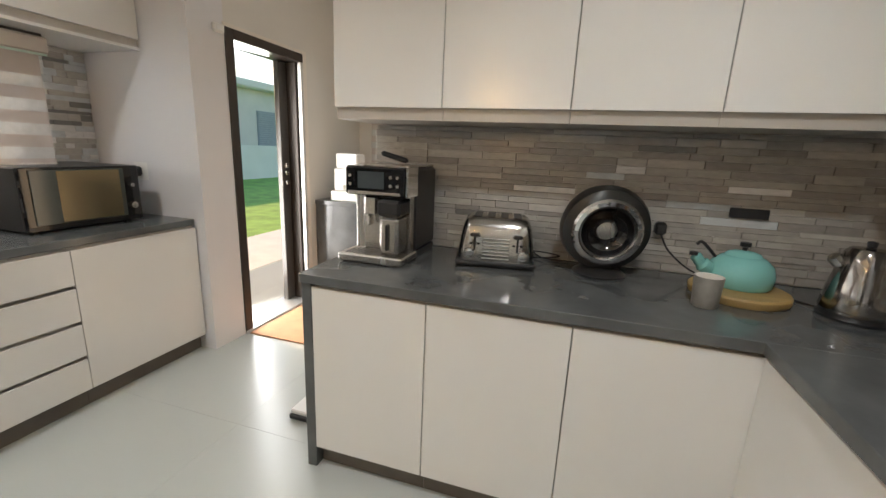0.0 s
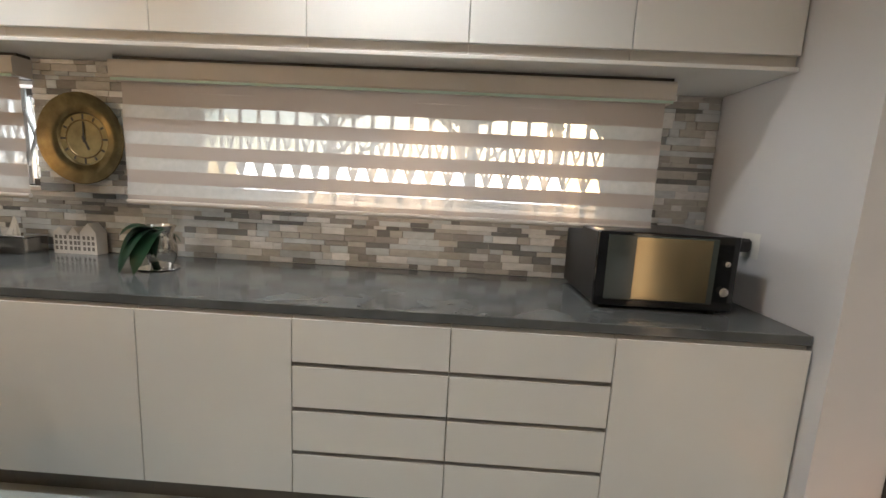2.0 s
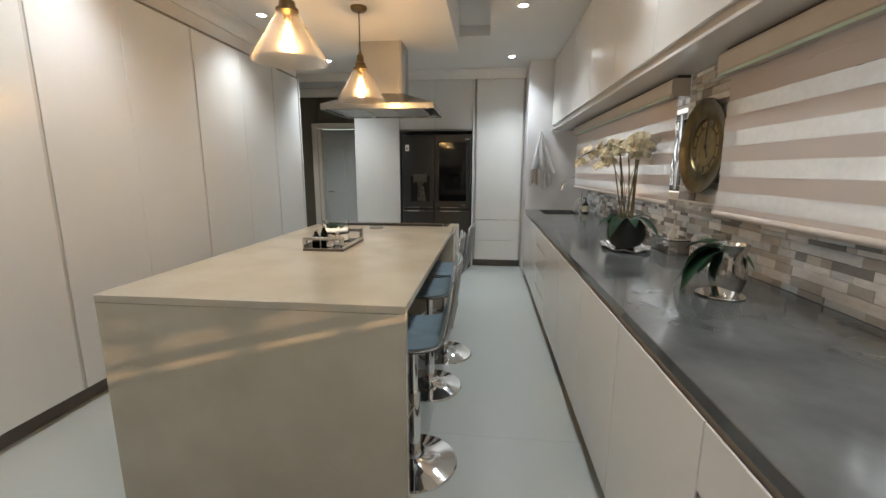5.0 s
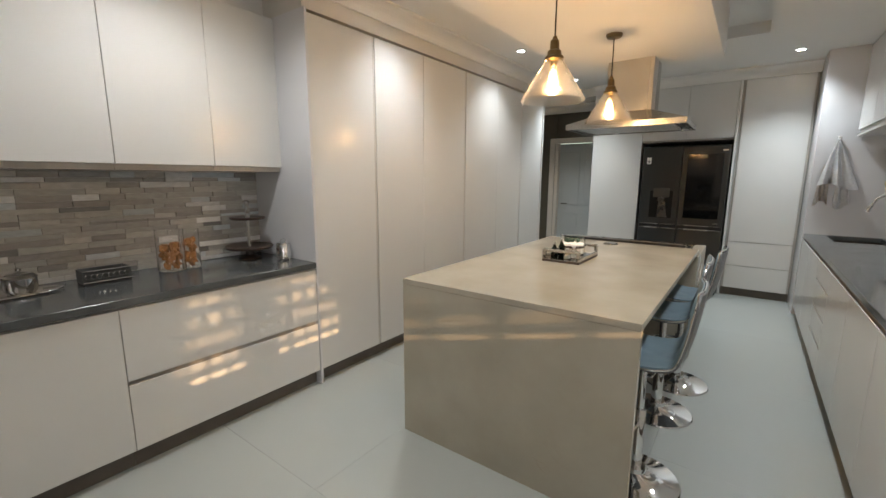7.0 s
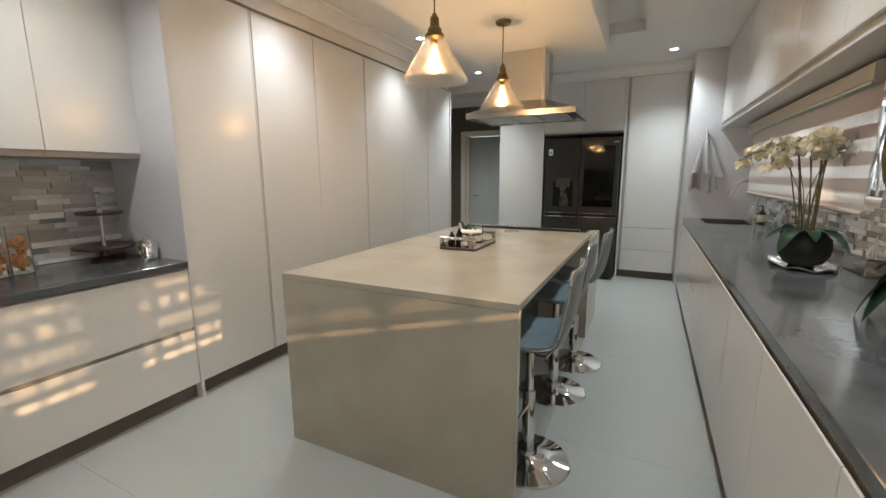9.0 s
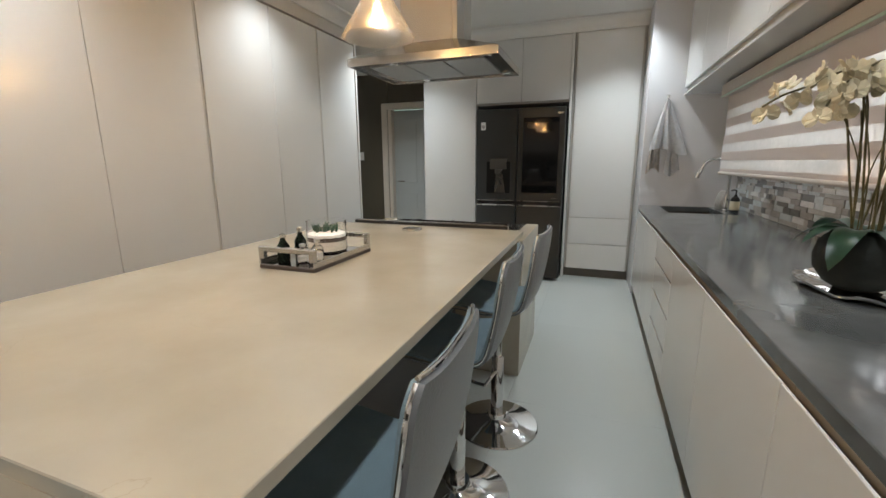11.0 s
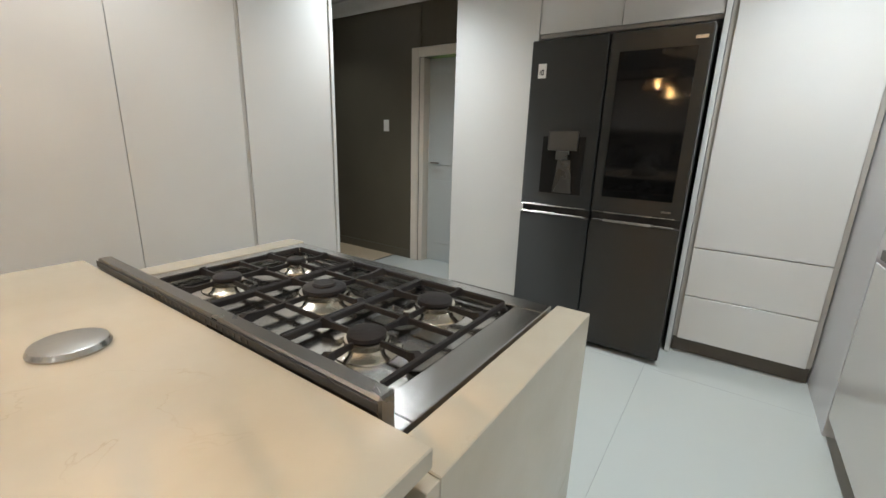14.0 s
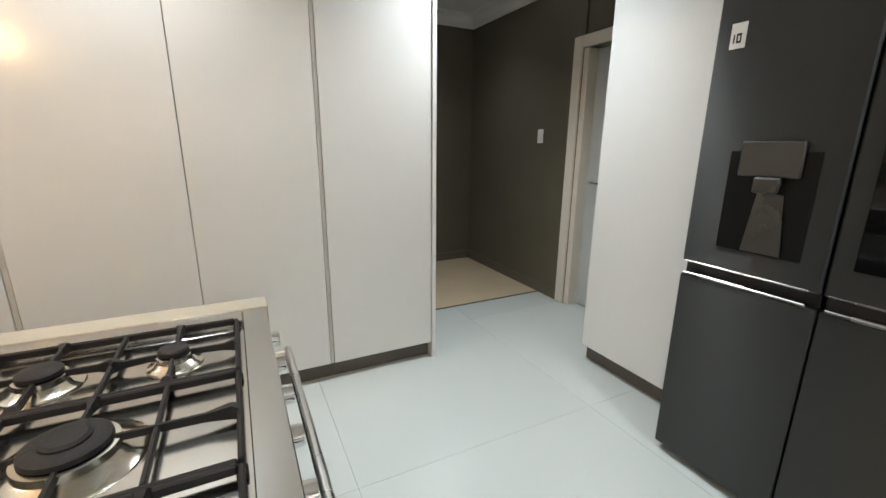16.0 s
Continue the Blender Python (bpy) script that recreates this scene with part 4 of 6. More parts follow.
dl = part("door", boxes((xm + 0.003, fx1, fy - 0.07, fy, zs + 0.006, ft), bev=0.006), BLACKSTEEL, fr)
dr = part("door", boxes((fx0, xm - 0.003, fy - 0.07, fy, zs + 0.006, ft), bev=0.006), BLACKSTEEL, fr)
for a, b in ((xm + 0.003, fx1), (fx0, xm - 0.003)):
    d = part("lower_door", boxes((a, b, fy - 0.07, fy, 0.035, zs - 0.045), bev=0.004), BLACKSTEEL, fr)
    part("handle", boxes((a + 0.03, b - 0.012, fy - 0.015, fy + 0.004, zs - 0.0445, zs - 0.033), bev=0.003), STEEL, d, "bright steel grip edge")
    part("grip_trim", boxes((a + 0.03, b - 0.012, fy + 0.0004, fy + 0.0025, zs + 0.007, zs + 0.013), bev=0.0008), STEEL, dl if a > xm else dr, "bright steel edge strip")
    part("grip_recess", boxes((a + 0.004, b - 0.004, fy - 0.06, fy - 0.03, zs - 0.043, zs + 0.004)), BLACK, d)
gp = part("glass_panel", boxes((-1.440, -1.075, fy + 0.0005, fy + 0.004, 0.955, 1.725), bev=0.0015), material("panel_glass", (0.004, 0.004, 0.004), 0.05, vary=0.1, rough_vary=0.02, spec=0.35), dr, "dark mirror glass panel")
# dispenser
GREYSTEEL = material("grey_steel", (0.085, 0.084, 0.08), 0.28, metal=0.85, vary=0.08)
part("dispenser_recess", boxes((-0.948, -0.69, fy + 0.0005, fy + 0.0035, 0.945, 1.283), bev=0.001), material("recess_black", (0.003, 0.003, 0.003), 0.5, vary=0.1, spec=0.2), dl, "black water dispenser recess")
part("dispenser_panel", boxes((-0.908, -0.728, fy + 0.0045, fy + 0.020, 1.202, 1.315), bev=0.004), GREYSTEEL, dl)
part("spout", boxes((-0.862, -0.785, fy + 0.0045, fy + 0.03, 1.150, 1.2015), bev=0.006), GREYSTEEL, dl)
bm = bmesh.new()
pv = [(-0.872, fy + 0.007, 1.148), (-0.795, fy + 0.007, 1.148), (-0.778, fy + 0.016, 0.952), (-0.897, fy + 0.016, 0.952)]
q0 = [bm.verts.new(p) for p in pv]
q1 = [bm.verts.new((p[0], p[1] - 0.004, p[2])) for p in pv]
bm.faces.new(q0)
bm.faces.new(q1[::-1])
for i in range(4):
    bm.faces.new((q0[i], q0[(i + 1) % 4], q1[(i + 1) % 4], q1[i]))
part("paddle", bm, GREYSTEEL, dl)
part("label_plate", boxes((-0.672, -0.622, fy + 0.0005, fy + 0.002, 1.615, 1.695), bev=0.0006), WHITEPLASTIC, dl, "small white sticker")
for a, b, c, d in ((-0.637, -0.632, 1.633, 1.66), (-0.658, -0.642, 1.655, 1.662), (-0.658, -0.642, 1.632, 1.639), (-0.647, -0.642, 1.639, 1.655), (-0.658, -0.653, 1.639, 1.655)):
    part("print", boxes((a, b, fy + 0.0021, fy + 0.0026, c, d)), BLACK, dl)
part("badge", boxes((-1.475, -1.42, fy + 0.0005, fy + 0.002, 1.755, 1.772), bev=0.0005), STEEL, dr)
part("badge", boxes((-1.44, -1.39, fy + 0.0005, fy + 0.002, 0.895, 0.905), bev=0.0005), STEEL, dr)

# ---- bar stools ----
QUILT = material("blue_grey_leather", (0.165, 0.225, 0.26), 0.42, vary=0.08, scale=12, fine=220, bump=0.25)
BACKSKIN = material("grey_leather_back", (0.14, 0.145, 0.15), 0.34, vary=0.05, scale=10, fine=220, bump=0.2)


def sheet(bm, fn, nu, nv, thick):
    """A bent slab: fn(u, v) gives the place and normal."""
    g = [[[None] * (nv + 1) for _ in range(nu + 1)] for _ in range(2)]
    for i in range(nu + 1):
        for j in range(nv + 1):
            p, n = fn(i / nu, j / nv)
            g[0][i][j] = bm.verts.new(p + n * thick / 2)
            g[1][i][j] = bm.verts.new(p - n * thick / 2)
    for i in range(nu):
        for j in range(nv):
            bm.faces.new((g[0][i][j], g[0][i + 1][j], g[0][i + 1][j + 1], g[0][i][j + 1]))
            bm.faces.new((g[1][i][j], g[1][i][j + 1], g[1][i + 1][j + 1], g[1][i + 1][j]))
    for i in range(nu):
        bm.faces.new((g[0][i][0], g[1][i][0], g[1][i + 1][0], g[0][i + 1][0]))
        bm.faces.new((g[0][i][nv], g[0][i + 1][nv], g[1][i + 1][nv], g[1][i][nv]))
    for j in range(nv):
        bm.faces.new((g[0][0][j], g[0][0][j + 1], g[1][0][j + 1], g[1][0][j]))
        bm.faces.new((g[0][nu][j], g[1][nu][j], g[1][nu][j + 1], g[0][nu][j + 1]))


def seat_curve(u):
    """Side profile of the shell from the front lip (towards the island) to the top of the back."""
    pts = [(0.205, 0.610), (0.195, 0.640), (0.12, 0.645), (0.0, 0.632), (-0.09, 0.640), (-0.150, 0.672), (-0.180, 0.77), (-0.198, 0.88), (-0.210, 0.984)]
    s = u * (len(pts) - 1)
    i = min(int(s), len(pts) - 2)
    f = s - i
    p0, p1, p2, p3 = (pts[max(0, min(len(pts) - 1, k))] for k in (i - 1, i, i + 1, i + 2))
    c = lambda a, b, d, e: 0.5 * (2 * b + (d - a) * f + (2 * a - 5 * b + 4 * d - e) * f * f + (3 * b - a - 3 * d + e) * f ** 3)
    return c(p0[0], p1[0], p2[0], p3[0]), c(p0[1], p1[1], p2[1], p3[1])


def shell(u, v, off=0.0, puff=0.0):
    x, z = seat_curve(u)
    x2, z2 = seat_curve(min(1, u + 0.01))
    x1, z1 = seat_curve(max(0, u - 0.01))
    d = Vector((x2 - x1, 0, z2 - z1)).normalized()
    n = Vector((-d.z, 0, d.x)) * -1
    half = 0.208 - 0.022 * u - 0.030 * max(0.0, (u - 0.9) / 0.1) ** 3
    edge = abs(v - 0.5) * 2
    y = (v - 0.5) * 2 * half
    curl = 0.016 * edge ** 3
    if n.z < 0 and u < 0.4:
        n = -n
    q = puff * (abs(math.sin(u * 7 + (v - 0.5) * 5)) * abs(math.sin(u * 7 - (v - 0.5) * 5))) ** 0.4
    return Vector((x, y, z)) + n * (off + curl + q), n


def bar_stool(x, y, turn, lift):
    s = thing("bar_stool", (0, 0, 0), "blue-grey quilted leather bar stool on chrome pedestal", "bar stool", "stools along the island")
    bm = bmesh.new()
    lathe(bm, [(0, 0.0), (0.20, 0.0), (0.203, 0.006), (0.198, 0.012), (0.13, 0.022), (0.075, 0.036), (0.05, 0.052), (0.046, 0.072), (0, 0.072)], (0, 0, 0), 48)
    part("base", bm, CHROME, s, "domed chrome foot", smooth=True)
    up = Vector((0, 0, lift))
    bm = bmesh.new()
    lathe(bm, [(0, 0.0725), (0.030, 0.0725), (0.030, 0.36), (0.027, 0.365), (0.027, 0.37), (0, 0.37)], (0, 0, 0), 20)
    part("column", bm, CHROME, s, smooth=True)
    bm = bmesh.new()
    lathe(bm, [(0, 0.3705), (0.019, 0.3705), (0.019, 0.585 + lift), (0.075, 0.60 + lift), (0.075, 0.612 + lift), (0, 0.612 + lift)], (0, 0, 0), 20)
    part("gas_lift", bm, CHROME, s, smooth=True)
    bm = bmesh.new()
    ft_ = [(0.03, 0, 0.30)] + [(0.02 + 0.17 * math.sin(radians(a)), 0.15 * math.cos(radians(a)), 0.285) for a in range(0, 181, 15)] + [(0.03, 0, 0.30)]
    tube(bm, ft_[1:-1], 0.009, 8)
    tube(bm, [(0.02, 0.15, 0.285), (0.0, 0.03, 0.30)], 0.008, 8)
    tube(bm, [(0.02, -0.15, 0.285), (0.0, -0.03, 0.30)], 0.008, 8)
    part("footrest", bm, CHROME, s, smooth=True)
    bm = bmesh.new()
    tube(bm, [(0.0, -0.03, 0.592 + lift), (0.03, -0.16, 0.588 + lift), (0.05, -0.19, 0.585 + lift)], 0.005, 6)
    part("lever", bm, CHROME, s, smooth=True)
    bm = bmesh.new()
    sheet(bm, lambda u, v: (shell(u, v, 0.006, 0.006)[0] + up, shell(u, v)[1]), 44, 24, 0.009)
    part("seat", bm, QUILT, s, "quilted blue-grey leather seat", smooth=True)
    bm = bmesh.new()
    sheet(bm, lambda u, v: (shell(u, v, -0.004)[0] + up, shell(u, v)[1]), 32, 10, 0.010)
    part("backrest", bm, BACKSKIN, s, "smooth grey leather shell", smooth=True)
    for v in (0.0, 1.0):
        bm = bmesh.new()
        tube(bm, [shell(i / 30, v, 0.003)[0] + Vector((0, 0.004 * (1 if v else -1), lift)) for i in range(31)], 0.0045, 8)
        part("edge_trim", bm, CHROME, s, "chrome edge strip", smooth=True)
    bm = bmesh.new()
    tube(bm, [shell(1.0, i / 16, 0.003)[0] + Vector((0, 0, 0.004 + lift)) for i in range(17)], 0.0045, 8)
    part("edge_trim", bm, CHROME, s, "chrome edge strip", smooth=True)
    s.matrix_basis = pose(x, y, 0, 0, 0, turn)
    return s


bar_stool(-1.41, -0.70, 2, 0.0)
bar_stool(-1.385, -1.415, 2, 0.0)
bar_stool(-1.43, -1.905, -2, 0.0)

# ---- small things ----
TEAL = material("teal_enamel", (0.20, 0.47, 0.44), 0.12, vary=0.05, coat=0.3)
WOOD = material("pale_wood", (0.34, 0.23, 0.085), 0.5, vary=0.2, scale=4, fine=60, stretch=(1, 6, 6), bump=0.1)
DARKWOOD = material("dark_wood", (0.05, 0.032, 0.022), 0.45, vary=0.25, scale=6, stretch=(1, 5, 5))
GREEN = material("orchid_leaf", (0.03, 0.085, 0.045), 0.3, vary=0.25, scale=18)
PETAL = material("cream_petal", (0.66, 0.58, 0.40), 0.55, vary=0.12, scale=30, sheen=0.2)
STEM = material("plant_stem", (0.13, 0.11, 0.045), 0.5, vary=0.25, scale=30)
SOIL = material("black_pot", (0.009, 0.011, 0.008), 0.8, vary=0.3, scale=25, bump=0.3)
CERAMIC = material("white_ceramic", (0.68, 0.65, 0.60), 0.2, vary=0.05)
CLOTH = material("grey_cotton", (0.84, 0.83, 0.83), 0.9, vary=0.08, scale=30, fine=400, bump=0.5, sheen=0.3)
CLOTHTAN = material("tan_check", (0.60, 0.54, 0.48), 0.9, vary=0.2, scale=40, fine=400, bump=0.5)
PEBBLE = material("white_pebble", (0.74, 0.72, 0.68), 0.6, vary=0.1, scale=60, fine=160, bump=0.6)
EARTH = material("dark_soil", (0.05, 0.03, 0.02), 0.9, vary=0.3, scale=60, bump=0.5)
SAND = material("pale_sand", (0.55, 0.48, 0.38), 0.9, vary=0.1, scale=40, fine=300, bump=0.3)
ORANGE = material("dried_orange", (0.32, 0.13, 0.03), 0.55, vary=0.35, scale=25)
GLOSSGOLD = material("door_mirror_glass", (0.30, 0.25, 0.16), 0.16, metal=0.9, vary=0.15, scale=5)
GREYGLASS = material("grey_door_glass", (0.055, 0.065, 0.06), 0.12, vary=0.1)
BOOKWHITE = material("print_white", (0.62, 0.60, 0.57), 0.5, vary=0.1)
BOOKGREY = material("print_grey", (0.16, 0.15, 0.14), 0.5, vary=0.1)


def spin(name, profile, mat, parent, at, n=36, label="", smooth=True):
    bm = bmesh.new()
    lathe(bm, profile, at, n)
    return part(name, bm, mat, parent, label, smooth)


def cord(name, pts, r, mat, parent, n=8, label=""):
    """A cable or bar smoothed through points."""
    P = [Vector(p) for p in pts]
    out = []
    for i in range(len(P) - 1):
        a, b, c, d = P[max(i - 1, 0)], P[i], P[i + 1], P[min(i + 2, len(P) - 1)]
        for k in range(6):
            f = k / 6
            out.append(0.5 * (2 * b + (c - a) * f + (2 * a - 5 * b + 4 * c - d) * f * f + (3 * b - a - 3 * c + d) * f ** 3))
    out.append(P[-1])
    bm = bmesh.new()
    tube(bm, out, r, n)
    return part(name, bm, mat, parent, label, True)


def leaf(bm, root, way, length, width, droop, lift=0.3, n=9):
    """One strap leaf with a fold along its middle."""
    way = Vector((*way, 0)).normalized()
    side = Vector((-way.y, way.x, 0))
    rows = []
    for i in range(n + 1):
        s = i / n
        p = Vector(root) + way * length * s * (1 - 0.15 * s) + Vector((0, 0, length * (lift * s - droop * s * s)))
        w = width * (math.sin(math.pi * min(1, 0.12 + 0.88 * s)) ** 0.6) * (1 if s < 1 else 0.05)
        rows.append([bm.verts.new(p + side * w * k + Vector((0, 0, 0.22 * w * abs(k)))) for k in (-1, -0.5, 0, 0.5, 1)])
    for a, b in zip(rows, rows[1:]):
        for j in range(4):
            bm.faces.new((a[j], a[j + 1], b[j + 1], b[j]))


def leaf_part(parent, *args, **kw):
    bm = bmesh.new()
    leaf(bm, *args, **kw)
    bmesh.ops.solidify(bm, geom=bm.faces[:], thickness=0.0016)
    return part("leaf", bm, GREEN, parent, smooth=True)


# coffee machine
cm = thing("coffee_machine", (-0.78, 1.85, CT), "bean-to-cup coffee machine in steel and black", "coffee machine")
z = CT
part("side_body", boxes((-0.915, -0.645, 1.76, 2.03, z + 0.03, z + 0.40), bev=0.012), BLACK, cm)
part("back_column", boxes((-0.91, -0.65, 1.715, 1.759, z + 0.04, z + 0.29), bev=0.004), STEEL, cm)
tr = part("drip_tray", boxes((-0.925, -0.63, 1.575, 1.76, z + 0.006, z + 0.040), bev=0.006), STEEL, cm, "steel drip tray")
for i in range(9):
    part("slot", boxes((-0.90 + i * 0.018, -0.892 + i * 0.018, 1.60, 1.70, z + 0.0402, z + 0.0412)), BLACK, tr)
part("foot", boxes((-0.91, -0.645, 1.60, 2.02, z, z + 0.0295)), BLACK, cm)
pn = part("control_panel", boxes((-0.915, -0.64, 1.628, 1.759, z + 0.285, z + 0.405), bev=0.008), BLACKGLASS, cm, "glossy black control panel")
part("display", boxes((-0.855, -0.735, 1.625, 1.6275, z + 0.315, z + 0.385), bev=0.0008), material("display_glass", (0.05, 0.06, 0.065), 0.08, vary=0.2), pn, "dark display")
for ux in (-0.89, -0.705, -0.675):
    for uz in (0.33, 0.365):
        spin("button", [(0, 0), (0.008, 0), (0.007, 0.004), (0, 0.004)], STEEL, pn, (0, 0, 0), 12).matrix_basis = Matrix.Translation((ux, 1.6275, z + uz)) @ Matrix.Rotation(radians(90), 4, 'X')
part("trim_bar", boxes((-0.90, -0.66, 1.620, 1.6275, z + 0.290, z + 0.303), bev=0.002), STEEL, pn)
part("side_trim", boxes((-0.6395, -0.628, 1.625, 1.74, z + 0.285, z + 0.41), bev=0.003), CHROME, cm)
part("spout", boxes((-0.835, -0.775, 1.64, 1.70, z + 0.20, z + 0.284), bev=0.008), STEEL, cm, "steel coffee spout")
part("nozzle", boxes((-0.83, -0.81, 1.65, 1.69, z + 0.155, z + 0.1995), bev=0.004), CHROME, cm)
part("milk_carafe", boxes((-0.745, -0.66, 1.60, 1.71, z + 0.042, z + 0.205), bev=0.014), STEEL, cm, "brushed steel milk carafe")
part("carafe_lid", boxes((-0.758, -0.652, 1.60, 1.715, z + 0.206, z + 0.275), bev=0.012), BLACK, cm)
part("carafe_handle", boxes((-0.712, -0.698, 1.588, 1.5995, z + 0.065, z + 0.175), bev=0.004), BLACK, cm)
part("top_cover", boxes((-0.905, -0.655, 1.70, 2.02, z + 0.4005, z + 0.412), bev=0.004), STEEL, cm)
sc = thing("grinder_scoop", (-0.77, 1.72, z + 0.412), "black plastic scoop lying on the coffee machine", "scoop")
b_ = part("scoop", boxes((-0.06, 0.06, -0.02, 0.02, 0, 0.022), bev=0.008), BLACK, sc)
b_.matrix_parent_inverse = Matrix.Identity(4)
sc.matrix_basis = pose(-0.75, 1.76, z + 0.434, 0, 16, 20)

# toaster
to = thing("toaster", (0, 0, 0), "ribbed chrome four-slot toaster on the worktop", "toaster")
tw_, td_, th_ = 0.155, 0.125, 0.198
part("base", boxes((-tw_ - 0.006, tw_ + 0.006, -td_ - 0.006, td_ + 0.006, 0.005, 0.026), bev=0.006), BLACK, to)
for fx2 in (-0.12, 0.10):
    for fy2 in (-0.10, 0.08):
        part("foot", boxes((fx2, fx2 + 0.02, fy2, fy2 + 0.02, 0.0, 0.0048)), BLACK, to)
bm = bmesh.new()
rows = []
for q, (inx, iny, zz_) in enumerate(((0.0, 0.0, 0.0265), (0.0, 0.0, 0.06), (0.008, 0.006, 0.115), (0.016, 0.016, 0.160), (0.024, 0.030, 0.184), (0.040, 0.046, th_))):
    ring_ = []
    for i in range(48):
        a = 2 * math.pi * i / 48
        ca, sa = math.cos(a), math.sin(a)
        ring_.append(bm.verts.new(((tw_ - inx) * math.copysign(abs(ca) ** 0.35, ca), (td_ - iny) * math.copysign(abs(sa) ** 0.35, sa), zz_)))
    rows.append(ring_)
for p, q in zip(rows, rows[1:]):
    for i in range(48):
        bm.faces.new((p[i], p[(i + 1) % 48], q[(i + 1) % 48], q[i]))
bm.faces.new(rows[0][::-1])
bm.faces.new(rows[-1])
TOASTERSTEEL = material("toaster_chrome", (0.46, 0.45, 0.43), 0.16, metal=1.0, vary=0.05, rough_vary=0.05)
part("shell", bm, TOASTERSTEEL, to, smooth=True)
for i in range(4):
    u = -0.096 + i * 0.054
    part("slot", boxes((u, u + 0.030, -0.068, 0.072, th_ + 0.0003, th_ + 0.002), bev=0.0008), BLACK, to)
    part("slot_rim", boxes((u - 0.005, u - 0.001, -0.070, 0.074, th_ + 0.0003, th_ + 0.004), bev=0.001), CHROME, to)
for i in range(7):
    part("rib", boxes((-0.055, 0.055, -td_ - 0.004, -td_ + 0.006, 0.036 + i * 0.0135, 0.042 + i * 0.0135), bev=0.002), CHROME, to)
for u in (-0.085, 0.085):
    part("lever_slot", boxes((u - 0.004, u + 0.004, -td_ - 0.001, -td_ + 0.008, 0.07, 0.14), bev=0.001), BLACK, to)
    part("lever", boxes((u - 0.018, u + 0.018, -td_ - 0.020, -td_ + 0.006, 0.128, 0.142), bev=0.004), BLACK, to)
    o = spin("dial", [(0, 0), (0.021, 0), (0.019, 0.014), (0, 0.015)], CHROME, to, (0, 0, 0), 20)
    o.matrix_basis = Matrix.Translation((u * 1.25, -td_ + 0.001, 0.058)) @ Matrix.Rotation(radians(90), 4, 'X')
    for k_ in range(3):
        part("button", boxes((u - 0.020 + k_ * 0.015, u - 0.010 + k_ * 0.015, -td_ - 0.003, -td_ + 0.006, 0.094, 0.101), bev=0.001), BLACK, to)
to.matrix_basis = pose(-0.300, 1.895, z, 0, 0, 9) @ Matrix.Scale(1.06, 4)

# round table fan
fn = thing("table_fan", (0.145, 1.87, CT), "round black and chrome table-top fan", "fan")
spin("base", [(0, 0), (0.105, 0), (0.108, 0.008), (0.09, 0.022), (0.045, 0.035), (0.035, 0.06), (0, 0.06)], BLACK, fn, (0.145, 1.89, z))
tilt = Matrix.Translation((0.145, 1.87, z + 0.20)) @ Matrix.Rotation(radians(8), 4, 'Z') @ Matrix.Rotation(radians(98), 4, 'X')
for nm, prof, mat in (("housing", [(0.10, 0.065), (0.135, 0.065), (0.168, 0.045), (0.178, 0.0), (0.168, -0.05), (0.13, -0.075), (0.06, -0.085), (0, -0.085)], BLACKSTEEL),
                      ("rim", [(0.105, 0.064), (0.112, 0.078), (0.128, 0.076), (0.137, 0.066), (0.12, 0.062)], CHROME),
                      ("bowl", [(0.106, 0.066), (0.09, 0.03), (0.06, 0.012), (0, 0.008)], BLACKGLASS),
                      ("hub", [(0, 0.045), (0.036, 0.043), (0.043, 0.034), (0.045, 0.012), (0, 0.011)], STEEL)):
    bm = bmesh.new()
    lathe(bm, prof, (0, 0, 0), 44)
    bmesh.ops.transform(bm, matrix=tilt, verts=bm.verts[:])
    part(nm, bm, mat, fn, smooth=True)
cord("cable", [(0.05, 1.93, z + 0.02), (-0.06, 1.97, z + 0.006), (-0.14, 1.98, z + 0.045), (-0.02, 2.0, z + 0.03), (-0.13, 2.01, z + 0.006), (-0.19, 2.03, z + 0.01)], 0.0035, BLACK, fn)

# sockets with plugs
SOCK = thing("wall_socket", (0.40, 2.055, 1.07), "black plug in a wall socket", "socket")
part("plug", boxes((0.36, 0.405, 2.01, 2.055, 1.04, 1.095), bev=0.01), BLACK, SOCK)
cord("cable", [(0.385, 2.012, 1.045), (0.42, 1.99, 0.98), (0.50, 1.98, 0.915), (0.58, 2.0, 0.882)], 0.0035, BLACK, SOCK)
SK2 = thing("wall_socket", (0.70, 2.055, 1.156), "flat black double wall socket", "socket")
part("plate", boxes((0.632, 0.772, 2.043, 2.055, 1.136, 1.176), bev=0.003), BLACK, SK2)

# board, enamel kettle, mug
bd_ = thing("serving_board", (0.65, 1.82, CT), "round pale wooden serving board", "board")
spin("board", [(0, 0), (0.158, 0), (0.163, 0.01), (0.163, 0.026), (0.158, 0.032), (0, 0.032)], WOOD, bd_, (0.63, 1.80, z + 0.001), 44)
kt = thing("enamel_kettle", (0.64, 1.84, z + 0.031), "teal enamel stovetop kettle on a board", "kettle")
k0 = (0.64, 1.84, z + 0.0335)
spin("body", [(0, 0), (0.098, 0), (0.108, 0.012), (0.110, 0.05), (0.100, 0.085), (0.075, 0.108), (0.06, 0.115), (0.055, 0.115), (0, 0.112)], TEAL, kt, k0)
spin("lid", [(0.06, 0.1155), (0.052, 0.126), (0.03, 0.133), (0, 0.135)], TEAL, kt, k0)
spin("lid_knob", [(0.008, 0.134), (0.008, 0.146), (0.018, 0.150), (0.018, 0.164), (0, 0.167)], BLACK, kt, k0, 18)
